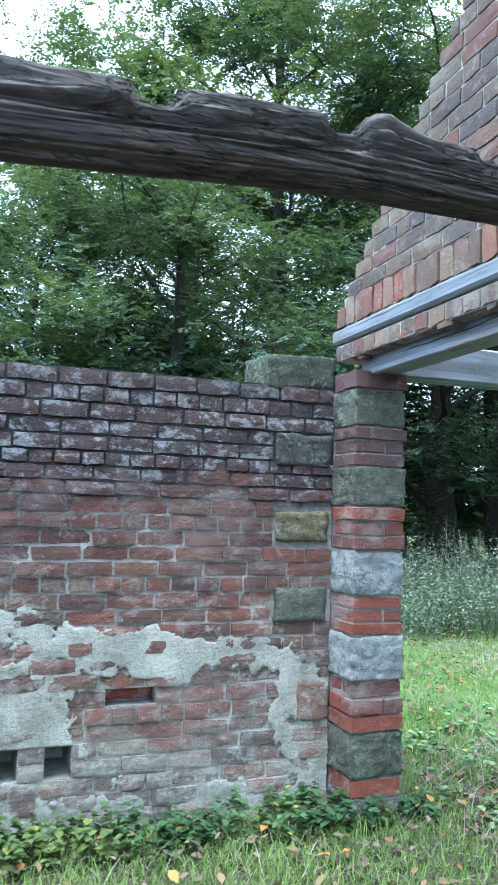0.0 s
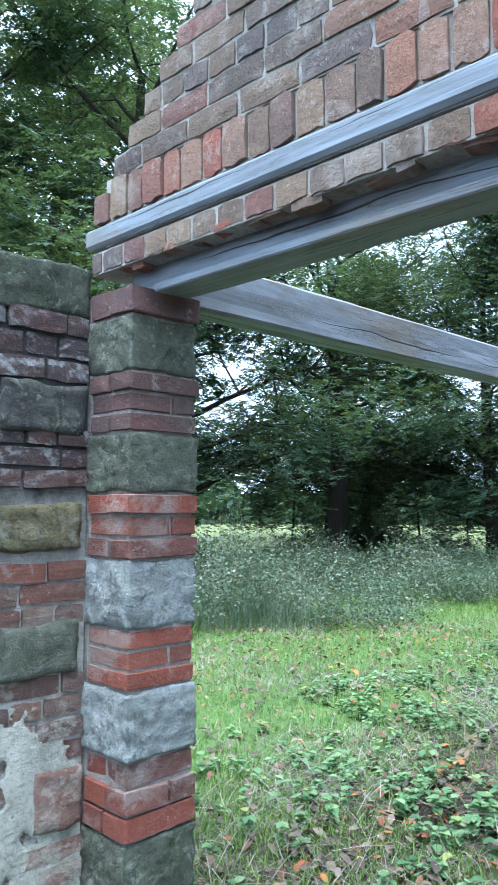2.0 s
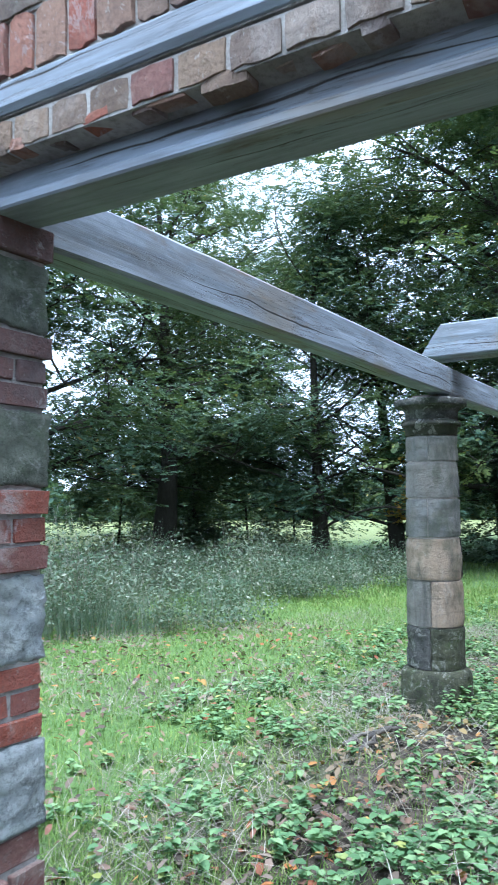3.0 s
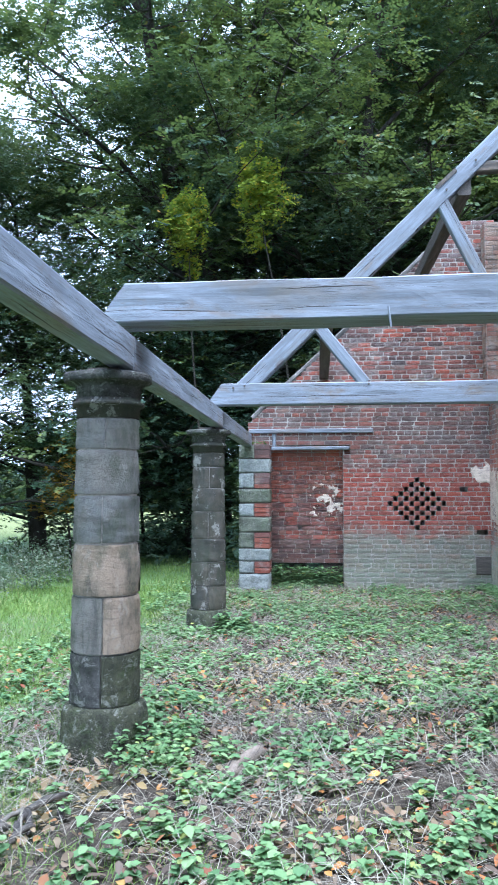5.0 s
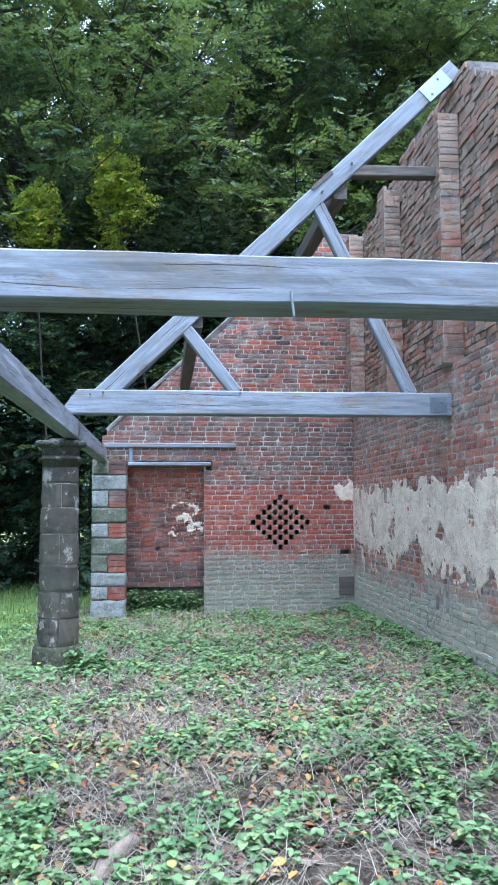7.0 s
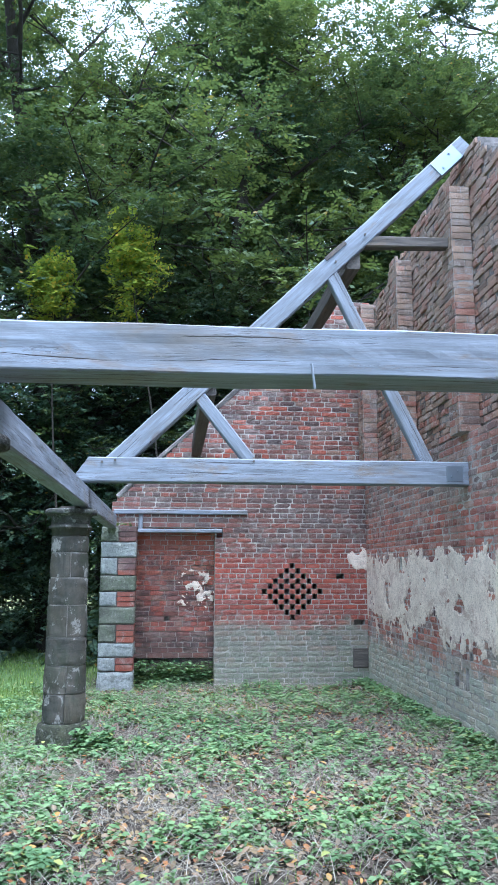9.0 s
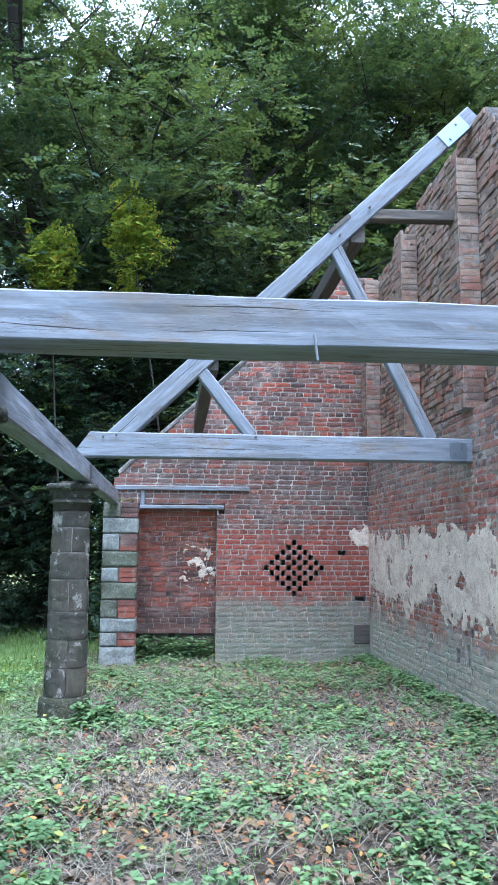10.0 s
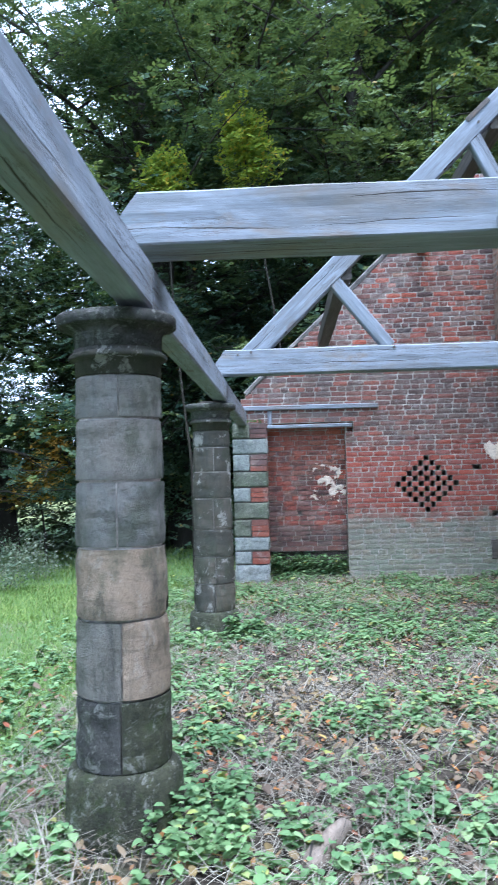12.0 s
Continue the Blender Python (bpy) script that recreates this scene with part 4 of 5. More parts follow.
ragged("limewash_coat", W_SOUTH, (0.02, 7.0, 0.6, 2.05), limewash, 0.018, M_PLASTER, wall_south, "flaking pinkish-white limewash", 0.002, 0.005, 0.35)


def east_lime(u, z):
    d = 0.34 - math.hypot((u - 4.08) / 0.35, (z - 1.95) / 0.45)
    return (d + 0.4 * fbm(u, z, 4, 1.0)) * 0.2


ragged("limewash_coat", W_EAST, (3.6, 4.29, 1.5, 2.3), east_lime, 0.018, M_PLASTER, wall_east, "patch of pale plaster", 0.002, 0.005, 0.35)


def blocked_lime(u, z):
    d = 0.22 - math.hypot((u - 1.55) / 0.6, (z - 1.52) / 0.55)
    return (d + 0.75 * fbm(u, z, 5, 6.0) + 0.4 * fbm(u, z, 14, 2.0)) * 0.2


ragged("limewash_coat", W_BLOCKED, (0.9, 1.75, 1.1, 2.0), blocked_lime, 0.014, M_PLASTER, wall_blocked, "patch of pale plaster", 0.002, 0.005, 0.35)

# plain walls that close the west room
brick_wall("wall_west_room", pose(-2.6, 3.6, 0, 0, 0, 90) @ pose(-7.0, 0, 0), -0.1, 2.3, 0.079, lambda z: [(0, 7.0)], 0.36, M_BRICK_OLD, M_MORTAR_DARK, 61, lambda u, z: False, "plain old brick wall closing the west side")

# ---------------------------------------------------------------- arcade
def ring_stone(name, r0, r1, z0, z1, a0, a1, material, parent, rng):
    segs, rows = 24, 14
    verts, faces = [], []
    off = Vector((rng.uniform(0, 40), rng.uniform(0, 40), 0))
    for j in range(rows + 1):
        t = j / rows
        edge = 0.003 if j in (0, rows) else 0.0
        for i in range(segs + 1):
            s = i / segs
            a = a0 + (a1 - a0) * s
            e = edge + (0.003 if i in (0, segs) else 0)
            r = r0 + (r1 - r0) * t - e
            p = Vector((math.cos(a) * r, math.sin(a) * r, z0 + (z1 - z0) * t))
            p += Vector((math.cos(a), math.sin(a), 0)) * (0.007 * noise.noise(p * 7 + off) + 0.004 * noise.noise(p * 22 + off) - 0.007 * max(0.0, noise.noise(Vector((p.x * 3, p.y * 3, p.z * 26)) + off)))
            verts.append(p)
    n = segs + 1
    for j in range(rows):
        for i in range(segs):
            faces.append((j * n + i, j * n + i + 1, (j + 1) * n + i + 1, (j + 1) * n + i))
    c0 = len(verts)
    verts += [v.copy() for v in verts[:n]] + [v.copy() for v in verts[rows * n:rows * n + n]] + [Vector((0, 0, z0 + 0.002)), Vector((0, 0, z1 - 0.002))]
    for i in range(segs):
        faces += [(c0 + 2 * n, c0 + i + 1, c0 + i), (c0 + 2 * n + 1, c0 + n + i, c0 + n + i + 1)]
    return part(name, mesh_of(name, verts, faces, True), material, parent)


def lathe(name, profile, material, parent, segs=40, wob=0.006, seed=0):
    verts, faces = [], []
    for r, z in profile:
        for i in range(segs):
            a = 2 * math.pi * i / segs
            p = Vector((math.cos(a) * r, math.sin(a) * r, z))
            p += Vector((math.cos(a), math.sin(a), 0)) * (wob * noise.noise(p * 8 + Vector((seed, 0, 0))))
            verts.append(p)
    for j in range(len(profile) - 1):
        for i in range(segs):
            k = (i + 1) % segs
            faces.append((j * segs + i, j * segs + k, (j + 1) * segs + k, (j + 1) * segs + i))
    faces += [tuple(range(segs))[::-1], tuple(range((len(profile) - 1) * segs, len(profile) * segs))]
    ob = part(name, mesh_of(name, verts, faces, True), material, parent)
    return ob


M_DRUM = drum_mat("column_sandstone", 0.0, 0.08)
M_DRUM_WET = drum_mat("dark_column_sandstone", 0.15, 0.6, [(0.0, (0.035, 0.036, 0.029)), (0.35, (0.08, 0.076, 0.058)), (0.6, (0.05, 0.052, 0.044)), (1.0, (0.12, 0.108, 0.08))])
M_DRUM_BUFF = drum_mat("buff_column_sandstone", 0.0, 0.2, [(0.0, (0.38, 0.285, 0.20)), (0.5, (0.29, 0.225, 0.165)), (1.0, (0.34, 0.26, 0.185))])


def column(x, y, foot, joints, seed, label, warm=()):
    """A round column of drums, most of them in two stones; joints: heights from the base's top upwards."""
    rng = random.Random(seed)
    col = new("stone_column")
    col.matrix_world = pose(x, y, 0)
    tagged(col, label, "column", "columns of the arcade")
    lathe("core", [(0.190, foot), (0.168, 2.12)], M_MORTAR, col)
    lathe("base", [(0.245, foot - 0.15), (0.25, foot + 0.05), (0.245, joints[0] - 0.06), (0.235, joints[0] - 0.02), (0.205, joints[0])], M_STONE_BASE, col, seed=seed)
    low, high = joints[0], 2.085
    for i, (a, b) in enumerate(zip(joints, joints[1:] + [high])):
        ra = 0.204 - 0.022 * (a - low) / (high - low)
        rb = 0.204 - 0.022 * (b - low) / (high - low)
        turn = radians((188, 190, 100, 187, 96, 191, 105)[i])
        g = 0.018
        for k in range(2):
            if i == 0 and warm:
                m = M_STONE_DARK if k else M_STONE_BASE
            else:
                m = M_DRUM_BUFF if i in warm and k == 0 else (M_DRUM if warm else M_DRUM_WET)
            s0 = turn + k * math.pi
            ring_stone("drum_stone", ra, rb, a + 0.006, b - 0.006, s0 + g, s0 + math.pi - g, m, col, rng)
    lathe("necking", [(0.182, 2.085), (0.184, 2.15), (0.205, 2.155), (0.212, 2.168), (0.205, 2.182), (0.188, 2.187), (0.19, 2.20)], M_DRUM_WET, col, 48, 0.004, seed)
    lathe("capital", [(0.188, 2.20), (0.189, 2.262), (0.197, 2.277), (0.218, 2.289), (0.244, 2.293), (0.252, 2.298), (0.255, 2.335), (0.248, 2.345)], M_STONE_DARK, col, 48, 0.012, seed)
    pad = timber("pad", (-0.12, 0, 2.358), (0.12, 0, 2.358), 0.20, 0.03, M_OAK_DARK, col, "dark oak pad", seed, 0.003)
    return col


column(6.04, 3.63, 0.19, [0.46, 0.75, 1.07, 1.365, 1.64, 1.90], 1, "weathered round sandstone column with a moulded capital and mossy base", (1, 2))
column(10.33, 3.64, 0.06, [0.33, 0.60, 0.86, 1.12, 1.42, 1.68, 1.92], 2, "dark weathered round sandstone column with white mortar runs")

# wall plate in three lengths along the columns, meeting over them
for k, (a, b) in enumerate(((2.09, 6.02), (6.04, 10.31), (10.33, 14.20))):
    p = timber("wall_plate", (a, 3.54, 2.472), (b, 3.54, 2.475), 0.14, 0.20, M_OAK, None, "", 20 + k, 0.006, bow=0.004)
    tagged(p, "silver-grey oak plate beam resting on the stone columns", "beam", "plate beams of the arcade")

tie = timber("tie_beam", (6.165, 3.70, 2.775), (6.165, -0.56, 2.79), 0.29, 0.235, M_OAK, None, "", 33, 0.008, ends=(0.17, 0), arris=0.008)
tagged(tie, "heavy silver-grey oak tie beam with splits and a splintered top", "beam")
shard = timber("splinter", (6.01, 1.99, 2.72), (6.015, 1.975, 2.60), 0.012, 0.010, M_OAK, None, "", 2, 0.002, up=(1, 0, 0), arris=0.003)
tagged(shard, "loose hanging splinter of pale wood", "splinter")

# roof truss on the second column
truss = new("roof_truss")
tagged(truss, "silvered oak half truss with rafter, struts and collar", "roof truss")
TX = 10.34
timber("tie_beam", (TX, 3.66, 2.755), (TX, -0.46, 2.76), 0.17, 0.25, M_OAK, truss, "", 41, 0.005, ends=(0.18, 0))
timber("rafter", (TX, 3.25, 2.80), (TX, -0.60, 6.557), 0.15, 0.20, M_OAK, truss, "", 42, 0.005, up=(0, 0, 1))
timber("strut", (TX - 0.02, 2.42, 3.58), (TX - 0.02, 1.86, 2.87), 0.10, 0.13, M_OAK, truss, "", 43, 0.004)
timber("strut", (TX - 0.02, 0.97, 4.92), (TX - 0.02, -0.02, 2.87), 0.10, 0.14, M_OAK, truss, "", 44, 0.004)
timber("collar", (TX, 0.62, 5.32), (TX, -0.42, 5.35), 0.12, 0.12, M_OAK_DARK, truss, "grey-brown collar", 45, 0.004)


def plate(name, at, sx, sz, parent, bolts):
    bm = bmesh.new()
    bmesh.ops.create_cube(bm, size=1, matrix=Matrix.Diagonal((0.006, sx, sz, 1)))
    bmesh.ops.bevel(bm, geom=list(bm.edges), offset=0.0015, segments=1, affect="EDGES")
    pl = part(name, bm, M_METAL, parent, "galvanised steel plate")
    pl.matrix_basis = at
    for by, bz in bolts:
        bb = bmesh.new()
        bmesh.ops.create_cone(bb, cap_ends=True, segments=6, radius1=0.016, radius2=0.014, depth=0.016, matrix=Matrix.Translation((-0.010, by, bz)) @ Matrix.Rotation(radians(90), 4, "Y"))
        part("bolt", bb, M_METAL, pl, "steel bolt")


plate("plate", pose(TX - 0.089, -0.30, 2.76), 0.18, 0.165, truss, [(0.03, -0.035), (-0.04, 0.03)])
plate("plate", pose(TX - 0.083, -0.36, 6.32, -44.2, 0, 0), 0.36, 0.19, truss, [(-0.08, 0.04), (0.09, -0.04)])
slot = bmesh.new()
bmesh.ops.create_cube(slot, size=1, matrix=Matrix.Diagonal((0.02, 0.30, 0.045, 1)))
s = part("birdsmouth_slip", slot, M_OAK_DARK, truss, "dark slip of wood let into the rafter")
s.matrix_basis = pose(TX - 0.078, 0.93, 5.18, -43.2, 0, 0)
# oak pegs through the truss's joints
for py, pz in ((3.22, 2.845), (3.35, 2.825), (1.82, 2.855), (0.93, 5.05), (0.60, 5.38)):
    pb = bmesh.new()
    bmesh.ops.create_cone(pb, cap_ends=True, segments=8, radius1=0.013, radius2=0.011, depth=0.024, matrix=Matrix.Translation((TX - 0.090, py, pz)) @ Matrix.Rotation(radians(90), 4, "Y"))
    part("peg", pb, M_OAK_DARK, truss, "dark oak peg")
# purlins from the truss to the end gable
for k, (y, z) in enumerate(((2.28, 3.70), (0.72, 5.16))):
    p = timber("purlin", (TX - 0.02, y, z - 0.05), (14.80, y, z - 0.05), 0.15, 0.20, M_OAK_DARK, None, "", 60 + k, 0.006)
    tagged(p, "brown weathered oak purlin from truss to end gable", "purlin", "purlins")


# the old log under which the walk begins
def log():
    verts, faces = [], []
    n, m = 420, 150
    a, b = Vector((-2.777, 1.092, 2.150)), Vector((2.063, 1.758, 2.582))
    for i in range(n + 1):
        t = i / n
        c = a.lerp(b, t)
        x = t * 4.41
        c.z += 0.020 * math.sin(x * 2.1 + 0.6) + 0.015 * noise.noise((x * 1.2, 3, 1))
        for j in range(m):
            ang = 2 * math.pi * j / m
            sy, sz = math.cos(ang), math.sin(ang)
            r = 0.064 + 0.010 * noise.noise((x * 0.9, sy * 1.2, sz * 1.2))
            r *= 1.0 + 0.16 * abs(math.sin(2 * ang)) - 0.05
            wave = 0.3 * math.sin(x * 2.4) + 0.15 * math.sin(x * 6.1)
            ridge = noise.fractal((x * 1.1, sy * 4.2 + wave, sz * 4.2), 0.7, 2.2, 4)
            upper = 0.30 + 0.70 * max(0, min(1, sz + 0.55))
            crease = abs(noise.noise((x * 0.75, sy * 4.5 + wave, sz * 4.5)))
            fine = abs(noise.noise((x * 1.6, sy * 12 + wave * 2, sz * 12)))
            r += (0.016 * ridge + 0.060 * (min(crease, 0.3) - 0.17) + 0.048 * (min(fine, 0.35) - 0.15)) * upper
            r += 0.012 * abs(noise.noise((x * 2.2, sy * 26 + wave * 4, sz * 26))) * upper
            # the top has split off in steps, leaving splintered ends
            if sz > 0:
                frayed = x + 0.03 * noise.noise((sy * 40, sz * 40, 5))
                for x0, x1, dp in ((2.78, 2.90, 0.042), (3.20, 3.315, 0.038), (3.63, 4.40, 0.020)):
                    if x0 < frayed < x1:
                        r -= dp * sz ** 0.5 * (0.55 + 0.45 * min(1.0, (frayed - x0) / 0.03)) * (1 if frayed < x1 - 0.03 else (x1 - frayed) / 0.03)
            r += 0.022 * math.exp(-((x - 3.36) / 0.05) ** 2 - ((sz - 0.8) / 0.4) ** 2)
            r -= 0.03 * math.exp(-((x - 3.385) / 0.018) ** 2 - ((sz - 0.62) / 0.10) ** 2) * (sy < 0)
            verts.append(c + Vector((0, sy * r, sz * r)) * 1.11)
    for i in range(n):
        for j in range(m):
            k = (j + 1) % m
            faces.append((i * m + j, i * m + k, (i + 1) * m + k, (i + 1) * m + j))
    faces += [tuple(range(m))[::-1], tuple(range(n * m, n * m + m))]
    ob = part("old_log", mesh_of("old_log", verts, faces, True), M_LOG)
    tagged(ob, "rotten dark weathered beam with deep fibrous grain, set in the gable", "beam")

log()


# ---------------------------------------------------------------- trees
def quads_mesh(name, pts, material, corners=4, pattern=((0, 1, 2, 3),)):
    """Many small separate leaves: pts (n, corners, 3), each made of the quads in pattern."""
    n = len(pts)
    index = (np.arange(n)[:, None] * corners + np.array(pattern).ravel()[None, :]).ravel().astype(np.int32)
    me = bpy.data.meshes.new(name)
    me.vertices.add(n * corners)
    me.vertices.foreach_set("co", np.ascontiguousarray(pts, dtype=np.float32).ravel())
    me.loops.add(len(index))
    me.loops.foreach_set("vertex_index", index)
    count = len(pattern)
    me.polygons.add(n * count)
    me.polygons.foreach_set("loop_start", np.arange(0, n * count * 4, 4, dtype=np.int32))
    me.polygons.foreach_set("loop_total", np.full(n * count, 4, dtype=np.int32))
    me.update(calc_edges=True)
    me.materials.append(material)
    return me


def leaves(rs_, centres, size, droop=0.35, flat=0.5):
    """Leaf blades (rhombic, a little folded) round the given centres."""
    n = len(centres)
    d = rs_.normal(size=(n, 3))
    d[:, 2] = d[:, 2] * flat - droop
    d /= np.linalg.norm(d, axis=1)[:, None]
    s = np.cross(d, rs_.normal(size=(n, 3)) * [0.5, 0.5, 1.0] + [0, 0, 0.6])
    s /= np.linalg.norm(s, axis=1)[:, None] + 1e-6
    up = np.cross(s, d)
    l = size * rs_.uniform(0.7, 1.35, n)[:, None]
    w = l * 0.30
    p0 = centres - d * l * 0.5
    p1 = centres + s * w + up * l * 0.08
    p2 = centres + d * l * 0.5
    p3 = centres - s * w + up * l * 0.08
    return np.stack([p0, p1, p2, p3], axis=1)


def sprays(rs_, centres, size, per=12):
    """Leafy twigs: each a flat fan of leaves set alternately along a drooping twig that points away from the trunk."""
    n = len(centres)
    a = np.arctan2(centres[:, 1], centres[:, 0]) + rs_.normal(0, 0.8, n)
    d = np.stack([np.cos(a), np.sin(a), rs_.normal(-0.18, 0.30, n)], axis=1)
    d /= np.linalg.norm(d, axis=1)[:, None]
    s = np.stack([-np.sin(a), np.cos(a), rs_.normal(0, 0.35, n)], axis=1)
    s /= np.linalg.norm(s, axis=1)[:, None]
    run = size * 4.6 * rs_.uniform(0.65, 1.3, n)[:, None]
    out = []
    for k in range(per):
        t = (k + 0.5) / per - 0.5
        way = d * 0.65 + s * (0.8 if k % 2 else -0.8) * (0.35 if k == per - 1 else 1) + rs_.normal(0, 0.16, (n, 3)) - [0, 0, 0.12]
        way /= np.linalg.norm(way, axis=1)[:, None]
        face = np.cross(s, d) * -1.0 + rs_.normal(0, 0.32, (n, 3))
        w = np.cross(face, way)
        w /= np.linalg.norm(w, axis=1)[:, None] + 1e-6
        up = np.cross(way, w)
        l = size * rs_.uniform(0.7, 1.25, n)[:, None]
        c = centres + d * run * t + way * l * 0.55
        out.append(np.stack([c - way * l * 0.5, c + w * l * 0.33 - up * l * 0.07, c + way * l * 0.5, c - w * l * 0.33 - up * l * 0.07], axis=1))
    return np.concatenate(out)


def limb_tube(verts, faces, pts, radii, sides):
    n0 = len(verts)
    for i, (p, r) in enumerate(zip(pts, radii)):
        d = (pts[min(i + 1, len(pts) - 1)] - pts[max(i - 1, 0)]).normalized()
        a = d.orthogonal().normalized()
        b = d.cross(a)
        for k in range(sides):
            t = 2 * math.pi * k / sides
            verts.append(p + (a * math.cos(t) + b * math.sin(t)) * r)
    for i in range(len(pts) - 1):
        for k in range(sides):
            q = (k + 1) % sides
            faces.append((n0 + i * sides + k, n0 + i * sides + q, n0 + (i + 1) * sides + q, n0 + (i + 1) * sides + k))


def tree(seed, height, trunk, spread, bare, count, size, leaf_material, label, twig=0.27, deep=0.5, skirt=0.0):
    """A broadleaved tree: tapered trunk, limbs that fork, and leaves in sprays along the twigs."""
    rng, rs_ = random.Random(seed), np.random.RandomState(seed)
    verts, faces, tips = [], [], []

    def grow(start, way, length, radius, level):
        n = 7 if level < 2 else 4
        pts, radii, p, d = [start], [radius], start.copy(), way.normalized()
        for i in range(n):
            sway = 0.13 if level else 0.05
            d = (d + Vector((rng.gauss(0, sway), rng.gauss(0, sway), rng.gauss(0.02 if level else 0.12, 0.08)))).normalized()
            p = p + d * length / n
            pts.append(p.copy())
            radii.append(radius * (1 - 0.75 * (i + 1) / n))
            if level >= 2 or (level == 1 and i > 1):
                tips.append((p.copy(), level))
        if radius > 0.012:
            limb_tube(verts, faces, pts, radii, 10 if level == 0 else 6 if level == 1 else 4)
        if level < 3:
            kids = {0: 17, 1: 6, 2: 4}[level]
            for k in range(kids):
                t = (bare + (1 - bare) * (k + rng.random()) / kids) if level == 0 else rng.uniform(0.25, 1.0)
                i = min(int(t * n), n - 1)
                q = pts[i].lerp(pts[i + 1], t * n - i)
                ang = (k * 2.4 + rng.uniform(-0.5, 0.5)) if level == 0 else rng.uniform(0, 6.28)
                side = Vector((math.cos(ang), math.sin(ang), 0))
                lift = (0.9 * t + 0.12 - skirt) if level == 0 else rng.uniform(-0.25, 0.5)
                ln = (spread * (1.0 - 0.55 * max(0, t - 0.45)) if level == 0 else length * 0.52) * rng.uniform(0.75, 1.2)
                grow(q, (d * 0.55 * (level > 0) + side + Vector((0, 0, lift))).normalized(), ln, radius * (0.28 if level == 0 else 0.5) * (1 - 0.4 * t), level + 1)

    grow(Vector((0, 0, -0.3)), Vector((rng.uniform(-0.02, 0.02), rng.uniform(-0.02, 0.02), 1)), height * 0.9, trunk, 0)
    for i, v in enumerate(verts[:20]):
        v.xy *= 1.25
    root = new("tree")
    part("trunk", mesh_of("trunk", verts, faces, True), M_BARK, root)
    c = np.array([t[0][:] for t in tips])
    # twigs carry leaves in sprays, with gaps between them
    lush = np.array([max(0.0, 0.22 + 1.7 * noise.noise((p[0] * 0.62 + seed, p[1] * 0.62, p[2] * 0.9))) for p in c]) + 0.02
    twigs = count // 12
    pick = rs_.choice(len(c), twigs, p=lush / lush.sum())
    pos = c[pick] + rs_.normal(size=(twigs, 3)) * [twig, twig, twig * deep]
    part("crown", quads_mesh("crown", sprays(rs_, pos, size), leaf_material), None, root)
    tagged(root, label, "tree")
    return root


TREES = [
    tree(101, 17, 0.36, 5.2, 0.12, 84000, 0.098, M_LEAF, "tall dark green beech with a dense leafy crown", 0.30),
    tree(102, 19, 0.34, 5.6, 0.10, 88000, 0.102, M_LEAF, "tall broad dark green woodland tree", 0.32),
    tree(103, 14, 0.36, 5.5, 0.16, 90000, 0.100, M_LEAF_FIELD, "field tree with a dark trunk and spreading green crown", 0.38, 0.9),
    tree(104, 11, 0.04, 0.80, 0.83, 3800, 0.105, M_LEAF_YELLOW, "young tree turning yellow-green", 0.10, 1.6, -0.6),
    tree(105, 13, 0.25, 4.6, 0.11, 70000, 0.102, M_LEAF_FIELD, "field-edge tree with small gaps of sky in its crown", 0.40, 0.9),
    tree(106, 18, 0.35, 5.5, 0.06, 40000, 0.17, M_LEAF, "dark woodland tree deep in the wood", 0.40, 0.9),
    tree(107, 4.4, 0.05, 2.1, 0.02, 30000, 0.095, M_LEAF_FIELD, "dense dark shrub at the field's edge", 0.36, 1.0, 0.45),
    tree(108, 3.3, 0.03, 0.75, 0.45, 1500, 0.10, M_LEAF_ORANGE, "orange-leaved sapling at the edge of the wood", 0.13, 0.9),
]
